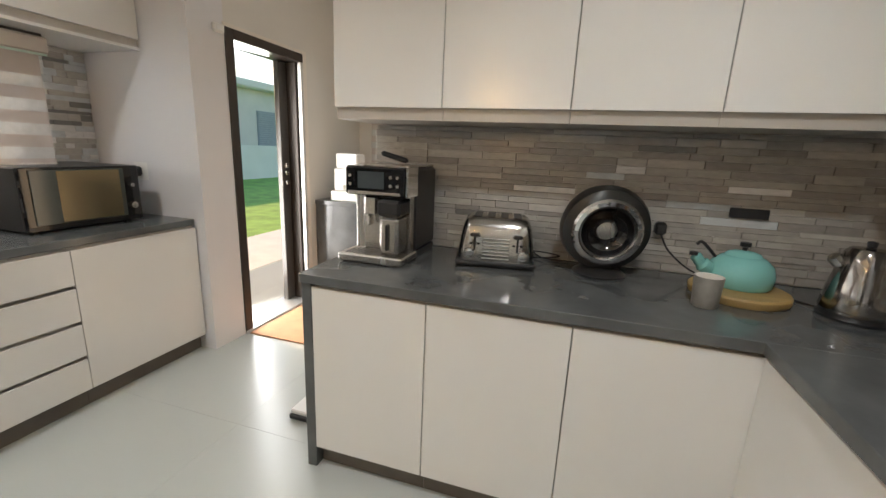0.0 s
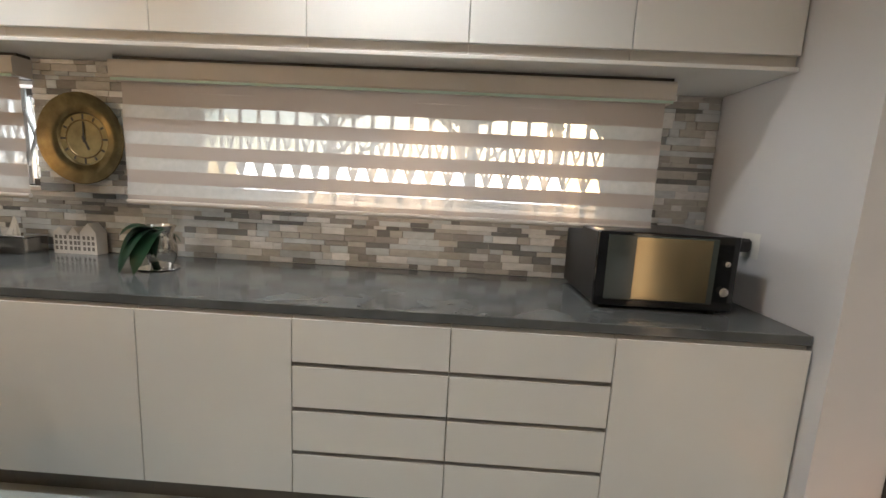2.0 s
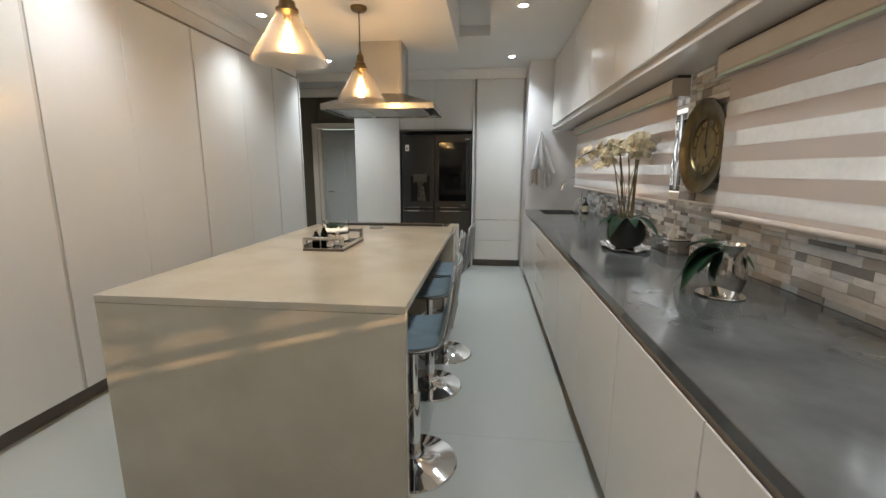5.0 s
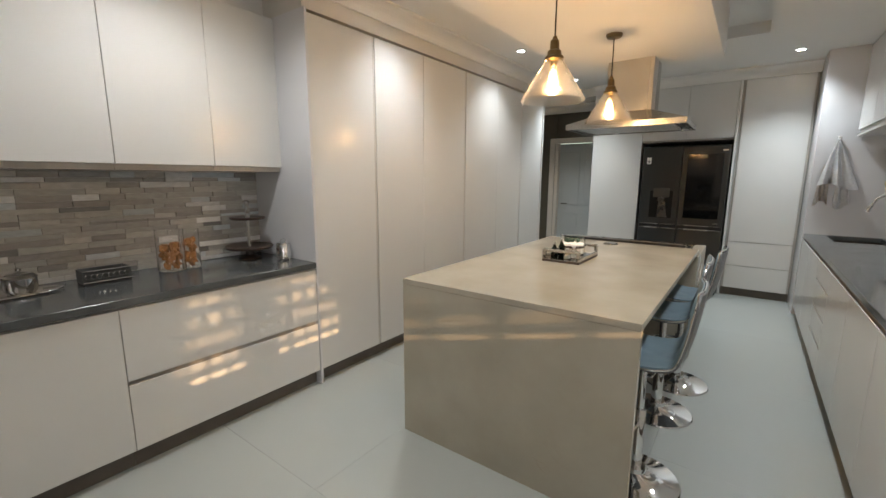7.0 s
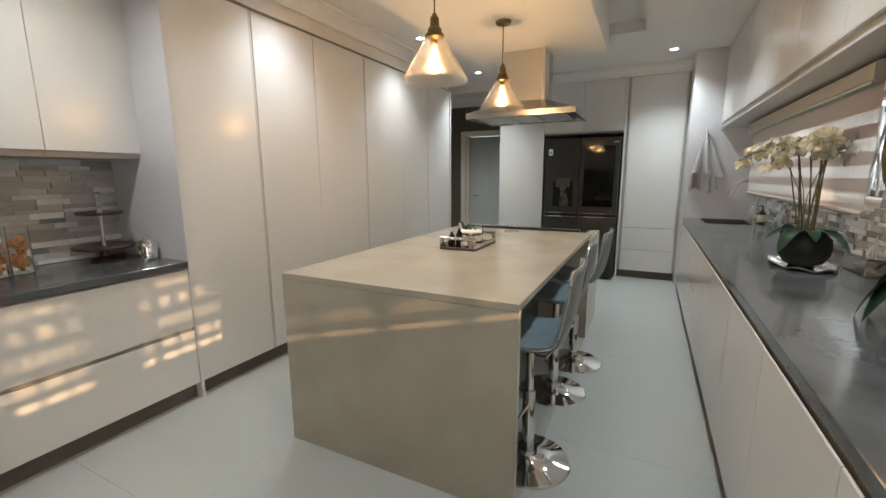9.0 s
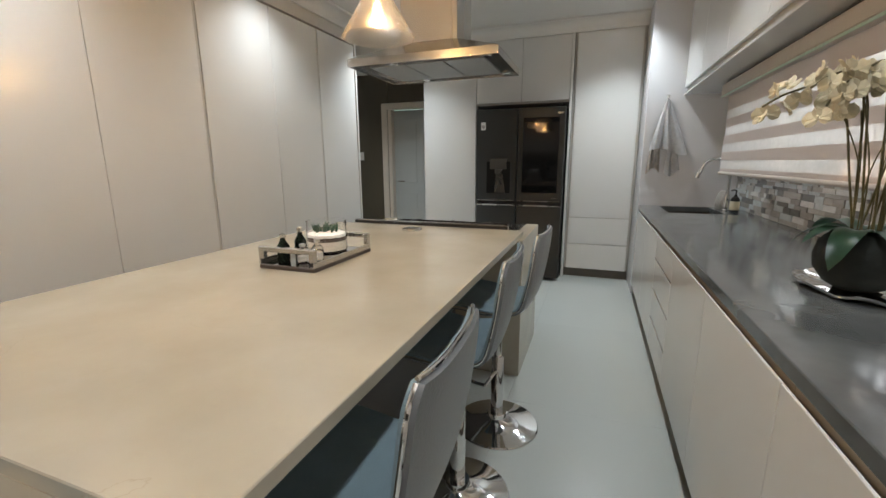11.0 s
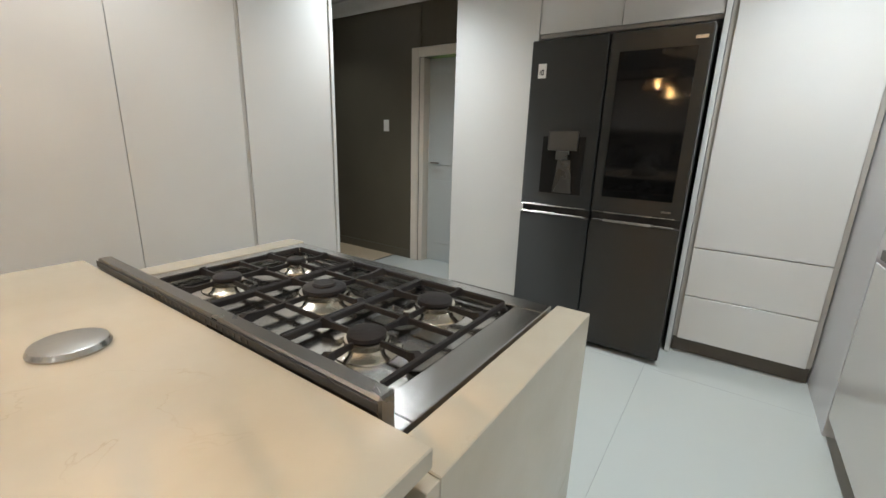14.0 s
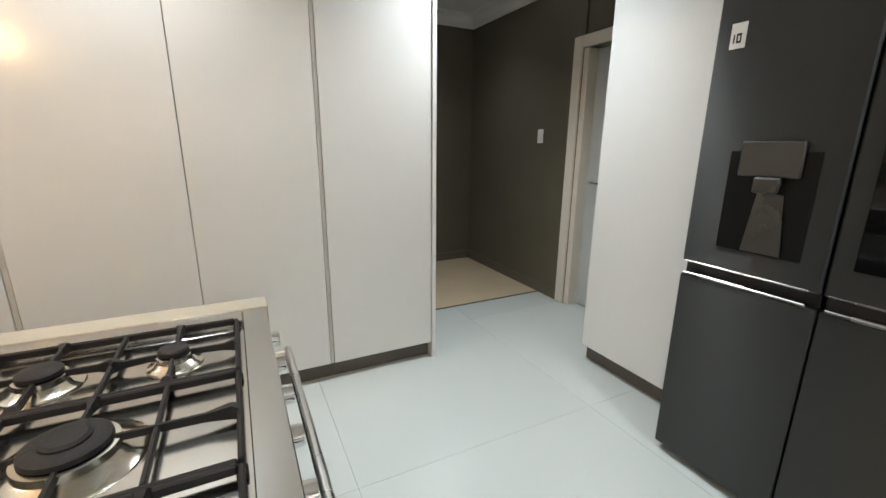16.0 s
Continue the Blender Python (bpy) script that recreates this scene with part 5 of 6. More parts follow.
cord("spout", [(0.54, 1.83, k0[2] + 0.05), (0.50, 1.82, k0[2] + 0.075), (0.475, 1.815, k0[2] + 0.105)], [0.028] * 6 + [0.020] * 6 + [0.013], TEAL, kt, 14)
spin("spout_cap", [(0, 0), (0.016, 0), (0.014, 0.012), (0, 0.014)], BLACK, kt, (0.470, 1.815, k0[2] + 0.104), 14)
cord("handle", [(0.55, 1.84, k0[2] + 0.10), (0.50, 1.84, k0[2] + 0.15), (0.48, 1.84, k0[2] + 0.14)], 0.006, BLACK, kt)
mg = thing("mug", (0.48, 1.62, CT), "ribbed grey ceramic mug, white inside", "mug")
m0 = (0.478, 1.622, z)
spin("body", [(0, 0), (0.036, 0), (0.041, 0.006), (0.046, 0.105), (0.0455, 0.108)], material("grey_glaze", (0.25, 0.24, 0.22), 0.3, vary=0.15, scale=30), mg, m0)
spin("inside", [(0.0455, 0.108), (0.042, 0.106), (0.038, 0.012), (0, 0.008)], CERAMIC, mg, m0)

# electric kettle
ek = thing("electric_kettle", (0.93, 1.70, CT), "polished steel electric kettle with black base", "kettle")
e0 = (0.93, 1.70, z)
spin("base", [(0, 0), (0.095, 0), (0.098, 0.01), (0.085, 0.024), (0, 0.024)], BLACK, ek, e0)
spin("body", [(0, 0.0245), (0.092, 0.0245), (0.094, 0.035), (0.085, 0.10), (0.070, 0.18), (0.062, 0.22), (0.05, 0.235), (0, 0.24)], material("dark_steel", (0.33, 0.32, 0.31), 0.12, metal=1.0, vary=0.08), ek, e0)
spin("lid_knob", [(0, 0.24), (0.012, 0.2405), (0.014, 0.258), (0, 0.262)], BLACK, ek, e0, 16)
cord("handle", [(1.0, 1.70, z + 0.215), (1.06, 1.70, z + 0.20), (1.07, 1.70, z + 0.12), (1.02, 1.70, z + 0.06)], 0.011, BLACK, ek, 10)
cord("spout", [(0.86, 1.70, z + 0.18), (0.835, 1.70, z + 0.205)], [0.02] * 6 + [0.012], STEEL, ek)
cord("cable", [(0.86, 1.74, z + 0.01), (0.80, 1.86, z + 0.006), (0.78, 1.97, z + 0.02), (0.75, 2.03, z + 0.1)], 0.0035, BLACK, ek)

# microwave
mwx0, mwx1, mwy0, mwy1, mz0, mz1 = -2.93, -2.425, 1.318, 1.875, CT + 0.012, 1.193
mw = thing("microwave", (-2.68, 1.6, CT), "black microwave with mirrored door", "microwave")
part("case", boxes((mwx0, mwx1 - 0.03, mwy0, mwy1, mz0, mz1), bev=0.006), BLACK, mw)
for yy in (mwy0 + 0.04, mwy1 - 0.07):
    for xx in (mwx0 + 0.04, mwx1 - 0.08):
        part("foot", boxes((xx, xx + 0.03, yy, yy + 0.03, CT, mz0 - 0.0002)), BLACK, mw)
part("fascia", boxes((mwx1 - 0.0295, mwx1 - 0.006, mwy0, mwy1, mz0, mz1), bev=0.004), BLACKGLASS, mw)
dr_ = part("door", boxes((mwx1 - 0.0055, mwx1, mwy0 + 0.035, mwy0 + 0.47, mz0 + 0.03, mz1 - 0.012), bev=0.002), GREYGLASS, mw)
part("door_window", boxes((mwx1 + 0.0003, mwx1 + 0.002, mwy0 + 0.145, mwy0 + 0.445, mz0 + 0.035, mz1 - 0.018), bev=0.0006), GLOSSGOLD, dr_, "mirrored bronze door window")
for zz, rr in ((mz0 + 0.085, 0.020), (mz0 + 0.20, 0.012)):
    o = spin("knob", [(0, 0), (rr, 0), (rr * 0.9, 0.016), (0, 0.018)], STEEL, mw, (0, 0, 0), 20)
    o.matrix_basis = Matrix.Translation((mwx1 - 0.006, mwy1 - 0.05, zz)) @ Matrix.Rotation(radians(90), 4, 'Y')
    o.matrix_parent_inverse = Matrix.Translation(-mw.location)
sk = thing("wall_socket", (-2.62, 2.035, 1.10), "black plug in the pier's wall socket", "socket")
part("plug", boxes((-2.645, -2.60, 1.985, 2.038, 1.115, 1.175), bev=0.012), BLACK, sk)
part("plate", boxes((-2.68, -2.565, 2.0385, 2.0415, 1.09, 1.20), bev=0.001), WHITEPLASTIC, sk)
cord("cable", [(-2.62, 1.99, 1.12), (-2.60, 1.96, 1.02), (-2.61, 1.94, 0.93), (-2.70, 1.92, 0.885)], 0.004, BLACK, sk)

# brass dish clock on the pier
pl = thing("wall_clock", (-2.748, -1.085, 1.475), "large aged brass dish clock hung on the mosaic pier", "clock")
FACE = material("clock_face_brass", (0.30, 0.24, 0.12), 0.34, metal=0.75, vary=0.25, scale=20, fine=120, bump=0.1)
on_wall = Matrix.Translation((-2.742, -1.085, 1.475)) @ Matrix.Rotation(radians(90), 4, 'Y')


def clock_part(name, profile, mat, n=64, label="", at=(0, 0, 0)):
    bm = bmesh.new()
    lathe(bm, profile, at, n)
    bmesh.ops.transform(bm, matrix=on_wall, verts=bm.verts[:])
    return part(name, bm, mat, pl, label, True)


clock_part("dish", [(0.120, 0.008), (0.126, 0.016), (0.134, 0.016), (0.142, 0.012), (0.165, 0.015), (0.19, 0.022), (0.209, 0.031), (0.214, 0.032), (0.216, 0.028), (0.20, 0.014), (0.15, 0.003), (0.10, -0.006), (0, -0.006)], PLATE, 64, "wide hammered brass rim")
fc = clock_part("dial", [(0, 0.0065), (0.119, 0.0065), (0.119, 0.003), (0, 0.003)], FACE, 48, "dull brass dial")
clock_part("dial_ring", [(0.086, 0.0066), (0.088, 0.0085), (0.092, 0.0085), (0.094, 0.0066)], BRASS, 48)
for i in range(12):
    a = i * math.pi / 6
    bm = boxes((-0.013 if i % 3 == 0 else -0.009, 0.013 if i % 3 == 0 else 0.009, -0.0045, 0.0045, 0.0068, 0.0082))
    bmesh.ops.transform(bm, matrix=on_wall @ Matrix.Rotation(a, 4, 'Z') @ Matrix.Translation((0.105, 0, 0)), verts=bm.verts[:])
    part("hour_mark", bm, GAP, pl)
for nm, a, l, w_ in (("minute_hand", 178, 0.082, 0.0035), ("hour_hand", 24, 0.055, 0.005)):
    bm = boxes((-0.016, l, -w_, w_, 0.0105 if l > 0.06 else 0.0088, 0.0118 if l > 0.06 else 0.0100))
    bmesh.ops.transform(bm, matrix=on_wall @ Matrix.Rotation(radians(a), 4, 'Z'), verts=bm.verts[:])
    part(nm, bm, GAP, pl, "dark clock hand")
clock_part("hub", [(0, 0.0145), (0.006, 0.014), (0.008, 0.0067), (0, 0.0067)], GAP, 16)

# orchid
ox, oy = -2.615, -1.715
ot = thing("silver_tray", (ox, oy, CT), "hammered silver oval tray under the orchid", "tray")
bm = bmesh.new()
lathe(bm, [(0, 0.004), (0.15, 0.004), (0.19, 0.013), (0.20, 0.020), (0.198, 0.012), (0.15, 0.0), (0, 0.0)], (0, 0, 0), 44)
for v in bm.verts:
    a = math.atan2(v.co.y, v.co.x)
    r_ = math.hypot(v.co.x, v.co.y)
    if r_ > 0.17:
        v.co.z += 0.006 * math.sin(a * 7)
        v.co.xy *= 1 + 0.03 * math.sin(a * 9)
bmesh.ops.transform(bm, matrix=Matrix.Translation((ox, oy, z + 0.0005)) @ Matrix.Diagonal((0.72, 1.05, 1, 1)), verts=bm.verts[:])
part("tray", bm, CHROME, ot, smooth=True)
orc = thing("orchid", (ox, oy, z + 0.006), "white moth orchid with tall arching stems in dark pot", "orchid")
bm = bmesh.new()
lathe(bm, [(0, 0.0), (0.05, 0.0), (0.085, 0.02), (0.112, 0.06), (0.118, 0.10), (0.108, 0.145), (0.08, 0.18), (0, 0.192)], (ox, oy, z + 0.0055), 30)
for v in bm.verts:
    v.co += Vector((noise.noise(v.co * 25), noise.noise(v.co * 25 + Vector((5, 0, 0))), 0)) * 0.006
part("pot", bm, SOIL, orc, "dark moss-covered ball pot", smooth=True)
rr = random.Random(4)
for i in range(9):
    a = i * 0.7 + rr.random() * 0.3
    leaf_part(orc, (ox + 0.02 * math.cos(a), oy + 0.02 * math.sin(a), z + 0.185), (math.cos(a), math.sin(a)), rr.uniform(0.16, 0.23), rr.uniform(0.028, 0.040), rr.uniform(0.6, 1.0), rr.uniform(0.4, 0.75))


def orchid_flower(bm, at, face, size, r):
    """Five petals and a lip."""
    f = Vector(face).normalized()
    m = f.to_track_quat('Z', 'Y').to_matrix() @ Euler((0, 0, r.random() * 0.6 - 0.3)).to_matrix()
    for k, (a, w, l) in enumerate(((90, 0.36, 0.9), (205, 0.34, 0.9), (335, 0.34, 0.9), (10, 0.62, 1.0), (170, 0.62, 1.0))):
        d = Vector((math.cos(radians(a)), math.sin(radians(a)), 0))
        s = Vector((-d.y, d.x, 0))
        rows = []
        for t_, ww in ((0.05, 0.25), (0.35, 0.85), (0.7, 1.0), (1.0, 0.35)):
            c = d * l * t_ + Vector((0, 0, 0.18 * t_ * t_ - 0.02 * k))
            rows.append([bm.verts.new(Vector(at) + m @ ((c + s * w * ww * q + Vector((0, 0, -0.1 * abs(q)))) * size)) for q in (-1, 0, 1)])
        for p, q in zip(rows, rows[1:]):
            for j in range(2):
                bm.faces.new((p[j], p[j + 1], q[j + 1], q[j]))
    lathe(bm, [(0, 0.30 * size), (0.12 * size, 0.2 * size), (0.14 * size, 0), (0, -0.05 * size)], at, 6)


def stem_curve(a, lean, reach, top, droop):
    p0 = Vector((ox + 0.032 * math.cos(a * 0.8), oy + 0.032 * math.sin(a * 0.8), z + 0.18))
    d = Vector((lean[0], lean[1], 0))
    return [p0, p0 + d * 0.22 * reach + Vector((0, 0, 0.45 * top)), p0 + d * 0.42 * reach + Vector((0, 0, 0.84 * top)), p0 + d * 0.72 * reach + Vector((0, 0, top)), p0 + d * 1.2 * reach + Vector((0, 0, top * 0.99 - droop * 0.3)), p0 + d * 1.5 * reach + Vector((0, 0, top - droop))]


k = 0
for lean, reach, top, droop in (((0.32, 0.12), 0.667, 0.44, 0.06), ((0.24, 0.15), 0.667, 0.47, 0.05), ((0.15, 0.1), 0.667, 0.49, 0.04), ((0.08, 0.17), 0.667, 0.5, 0.04), ((0.02, 0.13), 0.667, 0.48, 0.05), ((-0.06, 0.17), 0.667, 0.5, 0.04), ((-0.13, 0.18), 0.667, 0.46, 0.06), ((0.2, 0.2), 0.667, 0.45, 0.08)):
    pts = stem_curve(k, lean, reach, top, droop)
    cord("stem", pts, 0.0032, STEM, orc, 6)
    cord("support_cane", [pts[0] + Vector((0.008, 0.006, 0)), pts[0] + Vector((0.012, 0.01, 0.2)) + Vector((lean[0], lean[1], 0)) * 0.03, pts[2] + Vector((0.004, 0, -0.01))], 0.002, STEM, orc, 5)
    for i in range(9):
        s = 2.6 + 2.4 * i / 8
        q = min(int(s), 4)
        base = pts[q].lerp(pts[q + 1], s - q)
        off = Vector((rr.uniform(-0.035, 0.035), rr.uniform(-0.05, 0.05), rr.uniform(-0.055, 0.02)))
        bm = bmesh.new()
        orchid_flower(bm, base + off, (rr.uniform(0.2, 1), rr.uniform(-0.2, 1), rr.uniform(-0.3, 0.3)), rr.uniform(0.030, 0.040), rr)
        part("flower", bm, PETAL, orc, "creamy white blossom" if i == 0 and k == 0 else "")
    k += 1

# tissue box and patterned house ornament
tb = thing("tissue_box", (-2.87, -1.64, CT), "mirrored tissue box with a tissue pulled up", "tissue box")
part("box", boxes((-2.93, -2.80, -1.775, -1.515, z, z + 0.085), bev=0.004), material("mirror_grey", (0.42, 0.40, 0.37), 0.12, metal=0.8, vary=0.15), tb)
part("rim", boxes((-2.935, -2.795, -1.78, -1.51, z + 0.0855, z + 0.096), bev=0.003), CHROME, tb)
bm = bmesh.new()
for q in range(3):
    a0 = [(-2.87 + 0.012 * q, -1.68 + 0.01 * q, z + 0.096), (-2.865 + 0.01 * q, -1.60 - 0.012 * q, z + 0.096), (-2.86, -1.605 - 0.008 * q, z + 0.165 - 0.015 * q), (-2.87, -1.63, z + 0.195 - 0.012 * q), (-2.875, -1.655, z + 0.15)]
    f0 = [bm.verts.new(p) for p in a0]
    f1 = [bm.verts.new((p[0] + 0.004, p[1], p[2])) for p in a0]
    bm.faces.new(f0)
    bm.faces.new(f1[::-1])
    for i in range(5):
        bm.faces.new((f0[i], f0[(i + 1) % 5], f1[(i + 1) % 5], f1[i]))
part("tissue", bm, CERAMIC, tb, "white paper tissue")
hs = thing("house_ornament", (-2.92, -1.31, CT), "black and white printed row-house ornament", "ornament")
for a, b, h, roof in ((-1.44, -1.365, 0.115, 0.03), (-1.364, -1.29, 0.10, 0.045), (-1.289, -1.20, 0.12, 0.05)):
    bm = bmesh.new()
    prof = [(a, 0), (b, 0), (b, h), ((a + b) / 2, h + roof), (a, h)]
    f0 = [bm.verts.new((-2.955, y, z + q)) for y, q in prof]
    f1 = [bm.verts.new((-2.885, y, z + q)) for y, q in prof]
    bm.faces.new(f0[::-1])
    bm.faces.new(f1)
    for i in range(5):
        bm.faces.new((f0[i], f0[(i + 1) % 5], f1[(i + 1) % 5], f1[i]))
    part("house", bm, BOOKWHITE, hs)
for a in (-1.43, -1.405, -1.38, -1.35, -1.325, -1.305, -1.275, -1.25, -1.225):
    for q in (0.02, 0.05, 0.08):
        part("window", boxes((-2.8846, -2.8835, a, a + 0.014, z + q, z + q + 0.02)), BOOKGREY, hs)

# plant in silver pot
vx, vy = -2.685, -0.69
vp = thing("potted_plant", (vx, vy, CT), "broad-leaved orchid plant in a silver pot", "plant")
spin("pot", [(0, 0), (0.046, 0), (0.050, 0.01), (0.064, 0.06), (0.066, 0.10), (0.058, 0.145), (0.054, 0.175), (0.064, 0.205), (0.061, 0.206), (0.050, 0.17), (0, 0.165)], material("silver_pot", (0.55, 0.53, 0.50), 0.14, metal=1.0, vary=0.2, scale=18), vp, (vx, vy, z + 0.004), 32)
spin("saucer", [(0, 0), (0.075, 0), (0.088, 0.005), (0.086, 0.007), (0, 0.0038)], CHROME, vp, (vx + 0.02, vy, z), 30)
for a, l, w, dr, li in ((280, 0.20, 0.058, 1.2, 0.60), (305, 0.21, 0.066, 1.5, 0.75), (332, 0.22, 0.070, 1.6, 0.80), (356, 0.20, 0.062, 1.5, 0.65), (318, 0.19, 0.058, 0.8, 0.80), (140, 0.10, 0.030, 1.0, 0.5)):
    leaf_part(vp, (vx, vy, z + 0.165), (math.cos(radians(a)), math.sin(radians(a))), l, w, dr, li)

# sink, tap, soap
sk_ = thing("sink", (-2.59, -4.06, 0.70), "steel sink bowl set under the worktop", "sink")
bm = bmesh.new()
x0, x1, y0, y1, zt, zb = -2.795, -2.37, -4.355, -3.795, 0.8345, 0.66
o = [bm.verts.new(p) for p in ((x0, y0, zt), (x1, y0, zt), (x1, y1, zt), (x0, y1, zt))]
c = [bm.verts.new(p) for p in ((x0 + 0.02, y0 + 0.02, zb), (x1 - 0.02, y0 + 0.02, zb), (x1 - 0.02, y1 - 0.02, zb), (x0 + 0.02, y1 - 0.02, zb))]
for i in range(4):
    bm.faces.new((o[i], o[(i + 1) % 4], c[(i + 1) % 4], c[i]))
bm.faces.new(c)
part("bowl", bm, material("granite_sink", (0.07, 0.062, 0.055), 0.35, vary=0.2, scale=60), sk_)
spin("drain", [(0, 0.003), (0.03, 0.003), (0.04, 0.001), (0.04, 0.0003), (0, 0.0003)], CHROME, sk_, (-2.59, -4.06, zb), 24)
tp = thing("kitchen_tap", (-2.845, -4.10, CT), "chrome swan-neck pull-out tap", "tap")
fx_, fy_ = -2.845, -4.10
spin("base", [(0, 0), (0.028, 0), (0.028, 0.008), (0.022, 0.014), (0.021, 0.13), (0.018, 0.14), (0, 0.14)], CHROME, tp, (fx_, fy_, z), 24)
cord("spout", [(fx_, fy_, z + 0.135), (fx_, fy_, z + 0.30), (fx_ + 0.025, fy_, z + 0.385), (fx_ + 0.10, fy_, z + 0.425), (fx_ + 0.175, fy_, z + 0.395), (fx_ + 0.205, fy_, z + 0.345)], 0.0125, CHROME, tp, 14)
cord("spray_head", [(fx_ + 0.203, fy_, z + 0.35), (fx_ + 0.225, fy_, z + 0.30), (fx_ + 0.235, fy_, z + 0.265)], [0.014] * 4 + [0.018] * 5 + [0.02] * 4, CHROME, tp, 14)
cord("lever", [(fx_, fy_ + 0.02, z + 0.09), (fx_ + 0.01, fy_ + 0.05, z + 0.10), (fx_ + 0.015, fy_ + 0.075, z + 0.135)], 0.007, CHROME, tp)
sb = thing("soap_bottle", (-2.875, -3.99, CT), "dark pump soap bottle with a pale label", "bottle")
spin("bottle", [(0, 0), (0.03, 0), (0.033, 0.006), (0.033, 0.10), (0.022, 0.122), (0.012, 0.126), (0.012, 0.14), (0, 0.14)], BLACK, sb, (-2.875, -3.99, z), 24)
spin("label", [(0.0334, 0.02), (0.0337, 0.021), (0.0337, 0.088), (0.0334, 0.089)], material("pale_label", (0.62, 0.57, 0.42), 0.6, vary=0.1), sb, (-2.875, -3.99, z), 24, "pale yellow paper label")
cord("pump", [(-2.875, -3.99, z + 0.14), (-2.875, -3.99, z + 0.172), (-2.86, -3.99, z + 0.178), (-2.84, -3.99, z + 0.172)], 0.006, BLACK, sb)
sp = thing("sponge_holder", (-2.87, -4.30, CT), "stoneware sponge holder in speckled grey", "holder")
spin("body", [(0, 0), (0.05, 0), (0.058, 0.02), (0.058, 0.07), (0.045, 0.12), (0.028, 0.15), (0.0, 0.152)], material("speckled_clay", (0.33, 0.31, 0.28), 0.5, vary=0.4, scale=70), sp, (-2.87, -4.30, z), 24)

# towel on the pier
tw = thing("kitchen_towel", (-2.41, -4.39, 1.5), "grey and tan cotton towel hanging from a hook", "towel")


def drape(x_top, z_top, z_bot, w_top, w_bot, ybase, folds, amp, tilt_=0.0, seed=0):
    bm = bmesh.new()
    n, m_ = 36, 26
    rows = []
    for j in range(m_ + 1):
        s = j / m_
        row = []
        for i in range(n + 1):
            u = i / n - 0.5
            w = w_top + (w_bot - w_top) * s ** 0.85
            x_ = x_top + u * w + tilt_ * s
            fold = amp * (0.25 + 0.75 * s) * math.sin(u * folds * 6.283 + 1.3 * s + seed) + 0.25 * amp * math.sin(u * 23 + seed)
            z_ = z_top + (z_bot - z_top) * s - 0.05 * abs(u) * (1 - s) * 2 + 0.03 * s * math.sin(u * 5 + seed)
            row.append(bm.verts.new((x_, ybase + 0.02 + amp + fold, z_)))
        rows.append(row)
    for a, b in zip(rows, rows[1:]):
        for i in range(n):
            bm.faces.new((a[i], a[i + 1], b[i + 1], b[i]))
    bmesh.ops.solidify(bm, geom=bm.faces[:], thickness=0.003)
    return bm


part("cloth", drape(-2.375, 1.83, 1.36, 0.035, 0.31, -4.40, 2.6, 0.026, -0.035, 0.4), CLOTH, tw, smooth=True)
part("cloth", drape(-2.31, 1.60, 1.19, 0.05, 0.11, -4.415, 2.4, 0.014, 0.01, 2.0), CLOTHTAN, tw, "tan checked cloth behind", smooth=True)
part("cloth", drape(-2.44, 1.55, 1.17, 0.04, 0.13, -4.415, 2.0, 0.012, -0.02, 4.0), CLOTH, tw, smooth=True)
spin("hook", [(0, 0), (0.012, 0), (0.012, 0.02), (0.018, 0.026), (0, 0.03)], WHITEPLASTIC, tw, (-2.375, -4.375, 1.822), 16)

# tray on the island
ta = thing("serving_tray", (-0.76, -1.48, IH), "mirrored steel tray with open handles on dark base", "tray")
tx0, tx1, ty0, ty1 = -0.905, -0.66, -1.65, -1.255
zi = IH
part("base", boxes((tx0, tx1, ty0, ty1, zi, zi + 0.014), bev=0.002), DARKWOOD, ta, "dark wooden base")
part("deck", boxes((tx0 + 0.006, tx1 - 0.006, ty0 + 0.006, ty1 - 0.006, zi + 0.0142, zi + 0.017)), material("tray_mirror", (0.5, 0.5, 0.5), 0.06, metal=1.0), ta)
for r in ((tx0, tx0 + 0.007, ty0, ty1, zi + 0.0143, zi + 0.036), (tx1 - 0.007, tx1, ty0, ty1, zi + 0.0143, zi + 0.036)):
    part("rail", boxes(r, bev=0.0015), STEEL, ta)
for yy in (ty0, ty1 - 0.022):
    bm = bmesh.new()
    box(bm, tx0, tx0 + 0.022, yy, yy + 0.022, zi + 0.0362, zi + 0.082, bev=0.002)
    box(bm, tx1 - 0.022, tx1, yy, yy + 0.022, zi + 0.0362, zi + 0.082, bev=0.002)
    box(bm, tx0 + 0.0221, tx1 - 0.0221, yy, yy + 0.022, zi + 0.064, zi + 0.082, bev=0.002)
    part("tray_handle", bm, STEEL, ta)
tg = thing("glass_terrarium", (-0.755, -1.545, zi + 0.017), "round glass terrarium with layered sand and succulents", "terrarium")
g0 = (-0.757, -1.545, zi + 0.0175)
gl = spin("glass_bowl", [(0, 0), (0.078, 0), (0.083, 0.006), (0.083, 0.128), (0.0805, 0.128), (0.0805, 0.007), (0, 0.004)], GLASS, tg, g0, 40)
gl.visible_shadow = False
spin("sand", [(0, 0.0075), (0.0795, 0.0075), (0.0795, 0.045), (0, 0.046)], SAND, tg, g0)
spin("soil", [(0, 0.0462), (0.0795, 0.0455), (0.0795, 0.062), (0, 0.064)], EARTH, tg, g0)
bm = bmesh.new()
lathe(bm, [(0.0795, 0.0625), (0.0795, 0.074), (0.06, 0.080), (0.03, 0.083), (0, 0.084)], g0, 36)
for v in bm.verts:
    v.co.z += 0.004 * noise.noise(v.co * 90)
part("pebbles", bm, PEBBLE, tg, "white pebble topping", smooth=True)
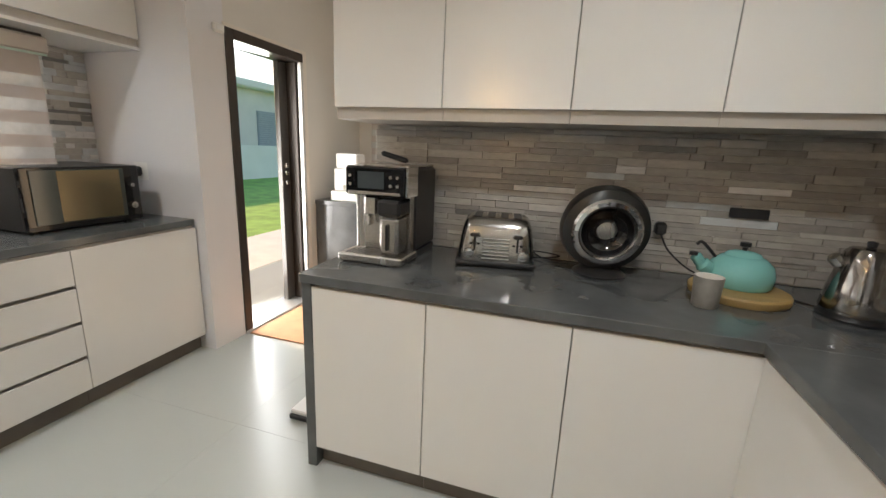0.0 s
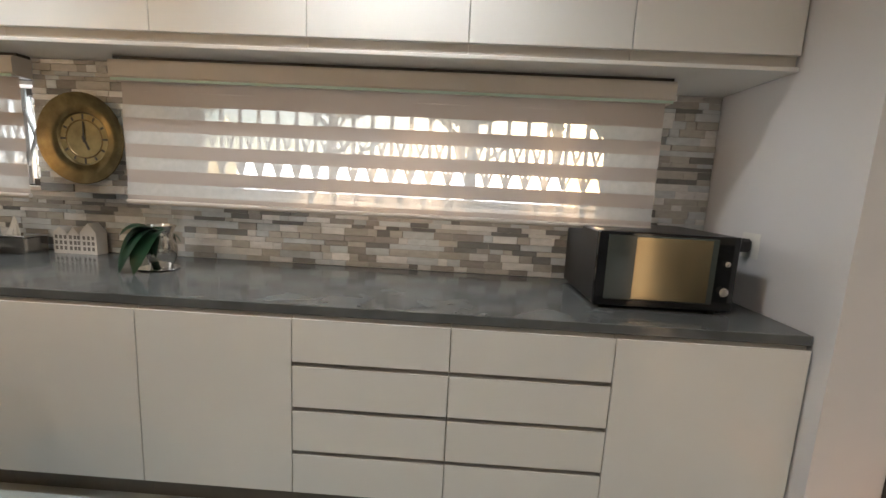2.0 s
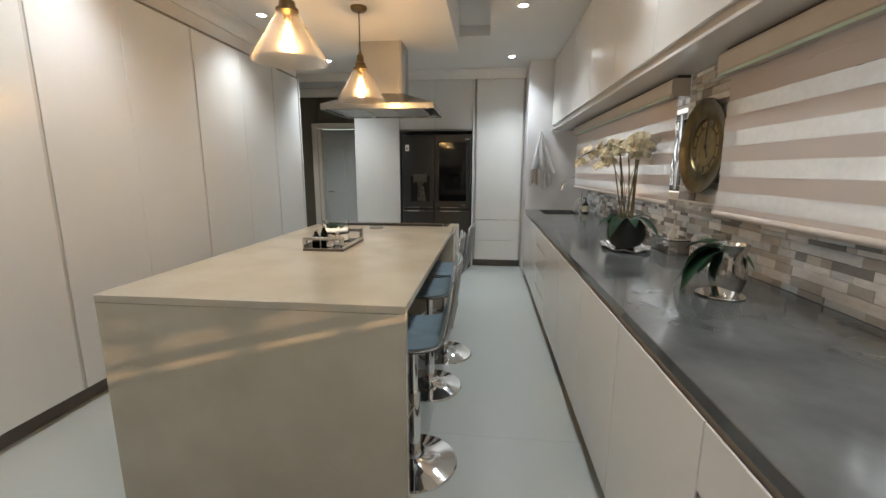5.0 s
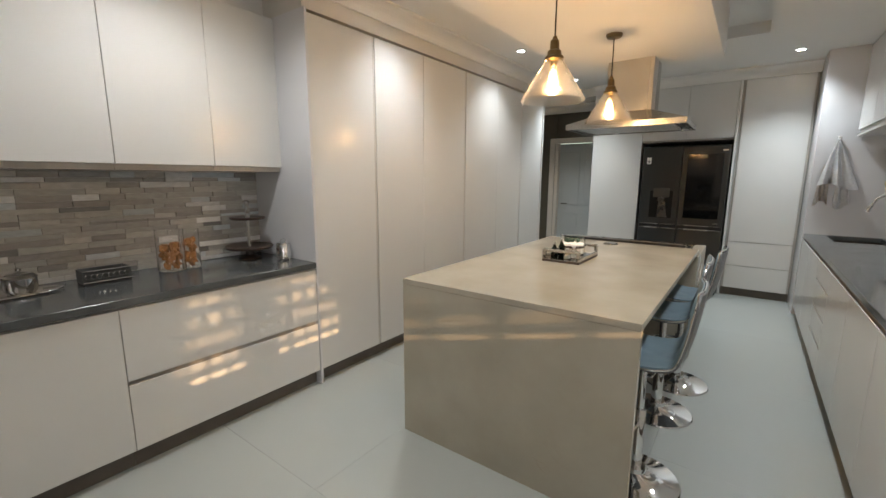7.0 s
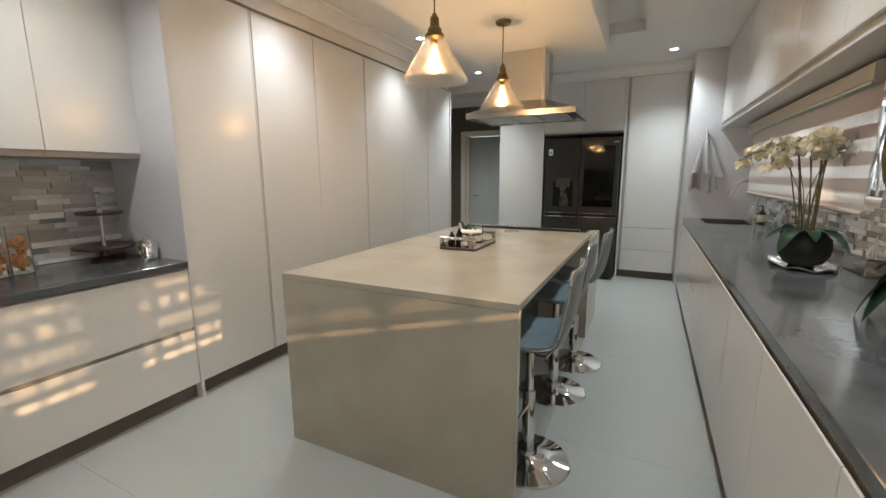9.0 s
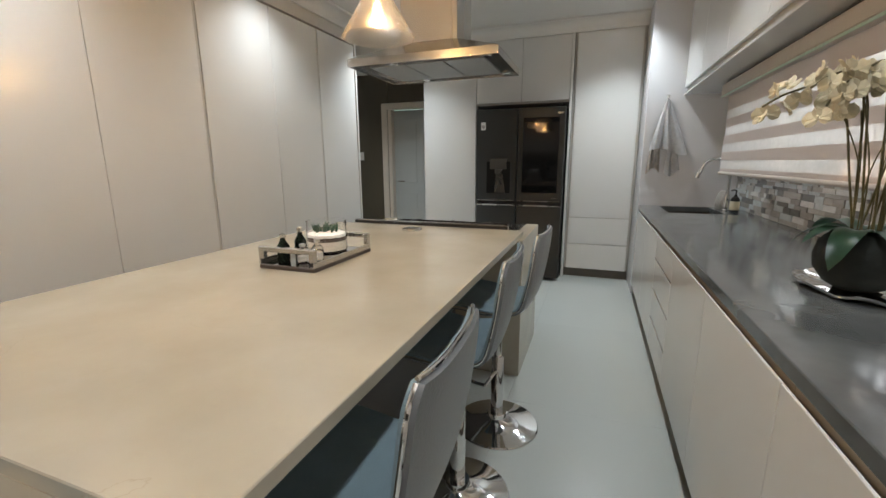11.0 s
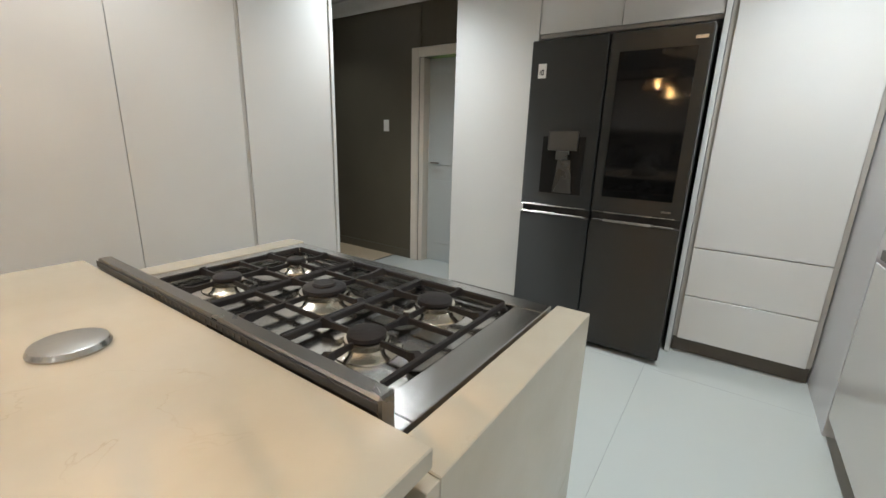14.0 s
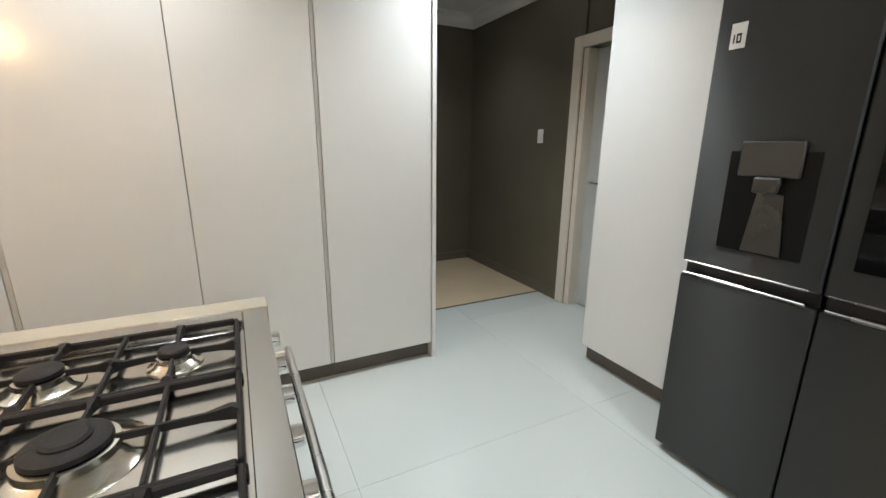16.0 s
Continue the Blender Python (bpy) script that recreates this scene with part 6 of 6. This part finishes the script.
for i in range(26):
    a, r_ = rr.random() * 6.28, rr.uniform(0.0, 0.05)
    cx, cy = g0[0] + r_ * math.cos(a), g0[1] + r_ * math.sin(a)
    bm = bmesh.new()
    tube(bm, [(cx, cy, g0[2] + 0.08), (cx + 0.006 * math.cos(a), cy + 0.006 * math.sin(a), g0[2] + 0.10), (cx + 0.014 * math.cos(a * 2), cy + 0.014 * math.sin(a * 2), g0[2] + rr.uniform(0.100, 0.118))], [0.005, 0.0045, 0.0008], 6)
    part("succulent", bm, GREEN, tg, smooth=True)
BOTTLE = glass("dark_green_glass", (0.05, 0.09, 0.06), 0.02)
for i, (bx, by, h) in enumerate(((-0.735, -1.40, 0.120), (-0.825, -1.385, 0.080), (-0.715, -1.325, 0.105), (-0.80, -1.33, 0.070))):
    bt = thing("glass_cruet", (bx, by, zi + 0.017), "small dark green bottle with steel stopper on tray" if i % 2 == 0 else "small clear bottle with steel stopper on tray", "bottle", "bottles on the tray")
    c0 = (bx, by, zi + 0.0175)
    q = spin("bottle", [(0, 0), (0.020, 0), (0.023, 0.004), (0.023, h * 0.55), (0.010, h * 0.75), (0.009, h * 0.85), (0.0075, h * 0.85), (0.0085, h * 0.74), (0.021, h * 0.53), (0.021, 0.005), (0, 0.004)], BOTTLE if i % 2 == 0 else GLASS, bt, c0, 24)
    spin("contents", [(0, 0.0055), (0.0195, 0.0055), (0.0195, h * 0.35), (0, h * 0.35)], BLACK if i % 2 == 0 else PEBBLE, bt, c0, 20)
    spin("stopper", [(0, h * 0.84), (0.011, h * 0.84), (0.012, h * 0.97), (0.006, h), (0, h)], STEEL, bt, c0, 18)
cap = thing("socket_cover", (-0.838, -2.243, IH), "round brushed metal pop-up socket cover", "socket")
spin("ring", [(0, 0), (0.055, 0), (0.056, 0.004), (0.052, 0.012), (0.046, 0.0135), (0, 0.0135)], STEELH, cap, (-0.838, -2.243, IH + 0.0003), 36)

# east counter
pt = thing("steel_tray", (1.06, 1.02, CT), "polished steel tray carrying small pots", "tray")
bm = bmesh.new()
lathe(bm, [(0, 0.004), (0.13, 0.004), (0.15, 0.012), (0.152, 0.009), (0.13, 0), (0, 0)], (0, 0, 0), 36)
bmesh.ops.transform(bm, matrix=Matrix.Translation((1.06, 1.02, z + 0.0005)) @ Matrix.Diagonal((0.7, 1.5, 1, 1)), verts=bm.verts[:])
part("tray", bm, CHROME, pt, smooth=True)
for i, yy in enumerate((0.95, 1.11)):
    p = thing("steel_pot", (1.06, yy, z + 0.005), "small polished steel lidded pot", "pot", "pots on the tray")
    spin("bowl", [(0, 0), (0.05, 0), (0.062, 0.02), (0.065, 0.075), (0.067, 0.078), (0, 0.078)], CHROME, p, (1.06, yy, z + 0.0055), 30)
    q = spin("lid", [(0.066, 0.0785), (0.05, 0.095), (0.02, 0.103), (0, 0.104)], GLASS, p, (1.06, yy, z + 0.0055), 30)
    spin("lid_knob", [(0.004, 0.1045), (0.012, 0.112), (0.012, 0.122), (0, 0.126)], CHROME, p, (1.06, yy, z + 0.0055), 16)
    cord("spoon", [(0.99, yy - 0.02, z + 0.02), (0.97, yy - 0.035, z + 0.012), (0.945, yy - 0.05, z + 0.018)], 0.004, CHROME, p)
rk = thing("filigree_basket", (1.06, 0.62, CT), "rectangular pierced silver basket", "basket")
part("basket", boxes((1.0, 1.12, 0.52, 0.73, z, z + 0.012), bev=0.003), BLACKSTEEL, rk)
for r in ((1.0, 1.004, 0.52, 0.73, z + 0.0122, z + 0.075), (1.116, 1.12, 0.52, 0.73, z + 0.0122, z + 0.075), (1.0042, 1.1158, 0.52, 0.524, z + 0.0122, z + 0.075), (1.0042, 1.1158, 0.726, 0.73, z + 0.0122, z + 0.075)):
    part("side", boxes(r), BLACKSTEEL, rk)
for i in range(8):
    bm = bmesh.new()
    tube(bm, arc((0.997, 0.54 + 0.024 * i, z + 0.045), 0.013, 0, 360, 16, "yz"), 0.0022, 6)
    part("scroll", bm, CHROME, rk, smooth=True)
bm = bmesh.new()
tube(bm, [(0.997, 0.52, z + 0.075), (0.997, 0.73, z + 0.075)], 0.003, 6)
tube(bm, [(0.997, 0.52, z + 0.015), (0.997, 0.73, z + 0.015)], 0.003, 6)
part("rim", bm, CHROME, rk)
for yy, (w_, h_) in ((0.285, (0.072, 0.25)), (0.175, (0.05, 0.24))):
    jr = thing("glass_jar", (1.08, yy, CT), "tall clear jar filled with dried orange slices", "jar", "jars of dried fruit")
    o = spin("jar", [(0, 0), (w_, 0), (w_ + 0.003, 0.005), (w_ + 0.003, h_), (w_, h_), (w_, 0.008), (0, 0.006)], GLASS, jr, (1.08, yy, z + 0.0003), 36)
    o.visible_shadow = False
    for i in range(60 if w_ > 0.06 else 26):
        bm = bmesh.new()
        s = rr.uniform(0.018, 0.026)
        lathe(bm, [(0, 0.003), (s * 0.8, 0.004), (s, 0.0), (s * 0.8, -0.004), (0, -0.003)], (0, 0, 0), 10)
        a, q = rr.random() * 6.28, rr.uniform(0.2, 1) ** 0.5 * (w_ - 0.028)
        bmesh.ops.transform(bm, matrix=pose(1.08 + q * math.cos(a), yy + q * math.sin(a), z + 0.03 + (0.13 if w_ > 0.06 else 0.15) * rr.random(), rr.uniform(0, 180), rr.uniform(0, 180), 0), verts=bm.verts[:])
        part("orange_slice", bm, ORANGE, jr)
ck = thing("cake_stand", (1.06, -0.20, CT), "dark two-tier cake stand with steel stem", "cake stand")
c0 = (1.06, -0.20, z)
spin("foot", [(0, 0), (0.07, 0), (0.075, 0.008), (0.03, 0.03), (0.022, 0.07), (0, 0.07)], DARKWOOD, ck, c0)
spin("tier", [(0, 0.0705), (0.15, 0.075), (0.155, 0.088), (0.15, 0.094), (0, 0.086)], DARKWOOD, ck, c0)
spin("tier", [(0, 0.272), (0.11, 0.276), (0.115, 0.286), (0.11, 0.291), (0, 0.284)], DARKWOOD, ck, c0)
spin("stem", [(0.009, 0.087), (0.012, 0.12), (0.007, 0.18), (0.010, 0.2715)], STEEL, ck, c0, 16)
spin("finial", [(0.014, 0.285), (0.016, 0.30), (0.013, 0.38), (0.018, 0.40), (0.0, 0.41)], GLASS, ck, c0, 20)
ti = thing("small_steel_kettle", (0.80, -0.31, CT), "small polished steel canister with loop lid", "canister")
c0 = (0.83, -0.315, z)
for a in (0, 120, 240):
    spin("foot", [(0, 0), (0.007, 0), (0.007, 0.0098), (0, 0.0098)], CHROME, ti, (c0[0] + 0.035 * math.cos(radians(a)), c0[1] + 0.035 * math.sin(radians(a)), z), 8)
spin("body", [(0, 0.01), (0.042, 0.01), (0.048, 0.015), (0.048, 0.105), (0.044, 0.112), (0, 0.112)], CHROME, ti, c0, 28)
spin("lid", [(0.046, 0.1125), (0.04, 0.122), (0, 0.126)], CHROME, ti, c0, 28)
bm = bmesh.new()
tube(bm, arc((c0[0], c0[1], z + 0.125), 0.022, 0, 180, 12, "yz"), 0.003, 8)
part("lid_loop", bm, CHROME, ti, smooth=True)

# scullery
scu = thing("scullery_counter", (-1.3, 3.6, 0), "dark grey scullery counter with stone side", "counter")
part("front_panel", boxes((-2.138, 0.2, 3.20, 3.225, 0, 0.845), bev=0.002), QUARTZ, scu)
part("body", boxes((-2.138, 0.2, 3.226, NY - 0.002, 0.1, 0.845)), GOLA, scu)
part("slab", boxes((-2.139, 0.2, 3.19, NY - 0.001, 0.846, 0.885), bev=0.003), QUARTZ, scu)
fd = thing("cereal_dispenser", (-1.88, 3.32, 0.885), "white two-tier dry-food dispenser", "dispenser")
part("tray", boxes((-2.00, -1.745, 3.215, 3.40, 0.885, 0.97), bev=0.01), WHITEPLASTIC, fd)
bn = part("bin", boxes((-1.985, -1.76, 3.25, 3.42, 0.9705, 1.16), bev=0.012), WHITEPLASTIC, fd)
part("bin", boxes((-1.975, -1.77, 3.27, 3.42, 1.1605, 1.29), bev=0.012), WHITEPLASTIC, fd)
part("tap", boxes((-1.895, -1.865, 3.21, 3.2495, 0.985, 1.03), bev=0.005), WHITEPLASTIC, fd)
sca = thing("floor_scale", (-1.10, 1.72, 0), "white floor scale with a dark base", "scale")
part("base", boxes((-1.238, -0.96, 1.60, 1.90, 0.001, 0.03), bev=0.006), BLACK, sca)
part("platform", boxes((-1.232, -0.966, 1.606, 1.894, 0.0305, 0.055), bev=0.006), WHITEPLASTIC, sca)


# ---- floor tiles ----
fl = bpy.data.objects["floor"]
TW, TL, J = 1.205, 1.205, 0.0010
tile_meshes = {}


def tile_piece(parent, name, mat, sx, sy, sz, centre, cache, bev):
    key = (round(sx, 3), round(sy, 3), round(sz, 3), mat.name)
    if key not in cache:
        cache[key] = mesh_of(name, boxes((-sx / 2, sx / 2, -sy / 2, sy / 2, -sz / 2, sz / 2), bev=bev), mat)
    o = new(name, cache[key])
    o.location = centre
    o.parent = parent
    return o


y = -0.93 - 4 * TL
while y < 4.0:
    x = -0.235 - 3 * TW
    while x < 1.45:
        a, b = max(x, -3.2), min(x + TW, 1.243)
        c, d = y, min(y + TL, 4.0)
        if b - a > 0.05 and d - c > 0.05:
            tile_piece(fl, "tile", FLOORTILE, b - a - J, d - c - J, 0.008, ((a + b) / 2, (c + d) / 2, -0.004), tile_meshes, 0.0003)
        x += TW
    y += TL


# ---- stone mosaic ----
def mosaic(wall, axis, face, a0, a1, z0, z1, out, holes, seed, lengths, heights, shares, near=None, cap=300):
    """Rows of split stone strips; the pieces in the near stretch are objects, the rest one joined part."""
    r = random.Random(seed)
    cache = {}
    rest = {i: bmesh.new() for i in range(len(STONES))}
    count = 0
    zz = z0
    pos = []
    while zz < z1 - 0.012:
        h = r.choice(heights)
        h = min(h, z1 - zz)
        a = a0
        while a < a1 - 0.01:
            l = min(r.choice(lengths), a1 - a)
            if a1 - a - l < 0.03:
                l = a1 - a
            if not any(a + l > p - 0.001 and a < q + 0.001 and zz + h > s + 0.001 and zz < t - 0.001 for p, q, s, t in holes):
                pos.append((a, l, zz, h))
            a += l
        zz += h
    for a, l, zz, h in pos:
        m = r.choices(range(len(STONES)), shares)[0]
        t = r.choice((0.008, 0.011, 0.014))
        cen = (a + l / 2, zz + h / 2)
        j = 0.0014
        if (near is None or near[0] < cen[0] < near[1]) and count < cap:
            count += 1
            sx, sy = (t, l - j) if axis == 'x' else (l - j, t)
            c = (face + out * t / 2, cen[0], cen[1]) if axis == 'x' else (cen[0], face + out * t / 2, cen[1])
            strip = tile_piece(wall, "stone_strip", STONES[m], sx, sy, h - j, c, cache, 0.0012)
            strip.rotation_euler = (r.gauss(0, 0.022), 0, r.gauss(0, 0.010)) if axis == 'y' else (0, r.gauss(0, 0.022), r.gauss(0, 0.010))
        else:
            f0, f1 = sorted((face, face + out * t))
            if axis == 'x':
                box(rest[m], f0, f1, a + j / 2, a + l - j / 2, zz + j / 2, zz + h - j / 2)
            else:
                box(rest[m], a + j / 2, a + l - j / 2, f0, f1, zz + j / 2, zz + h - j / 2)
    for m, bm in rest.items():
        if bm.verts:
            o = part("stone_strips", bm, STONES[m], wall, "")
            o["kind"] = "stuff"
        else:
            bm.free()


mosaic(bpy.data.objects["wall_west"], 'x', WX, -4.395, 2.035, CT + 0.002, UZ - 0.02, 1, [(WINA[0] - 0.025, WINA[1] + 0.025, ZW0 - 0.024, ZW1), (WINB[0] - 0.025, WINB[1] + 0.025, ZW0 - 0.024, ZW1)], 3, (0.05, 0.07, 0.10, 0.13, 0.17), (0.02, 0.028, 0.034, 0.04), (3, 4, 3, 4, 1.5, 5), near=(-0.35, 1.3))
mosaic(bpy.data.objects["wall_partition"], 'y', PY, -0.985, EX - 0.012, CT + 0.002, UC - 0.002, -1, [], 5, (0.12, 0.16, 0.22, 0.28), (0.020, 0.028, 0.034), (5, 4, 0.2, 0.3, 7, 0.3))
# Shares lean to lighter stones, making up for light missing under the cabinets.
mosaic(bpy.data.objects["wall_east"], 'x', EX, -0.385, PY - 0.014, CT + 0.002, UC - 0.002, -1, [], 7, (0.12, 0.16, 0.22, 0.28), (0.018, 0.026, 0.034), (2, 7, 0.6, 2.5, 3, 1.5))
mosaic(bpy.data.objects["wall_pier"], 'x', -2.764, -1.344, -0.876, 1.216, UZ - 0.02, 1, [], 11, (0.05, 0.07, 0.10, 0.13, 0.17), (0.02, 0.028, 0.034, 0.04), (3, 5, 1.5, 4, 3, 2))
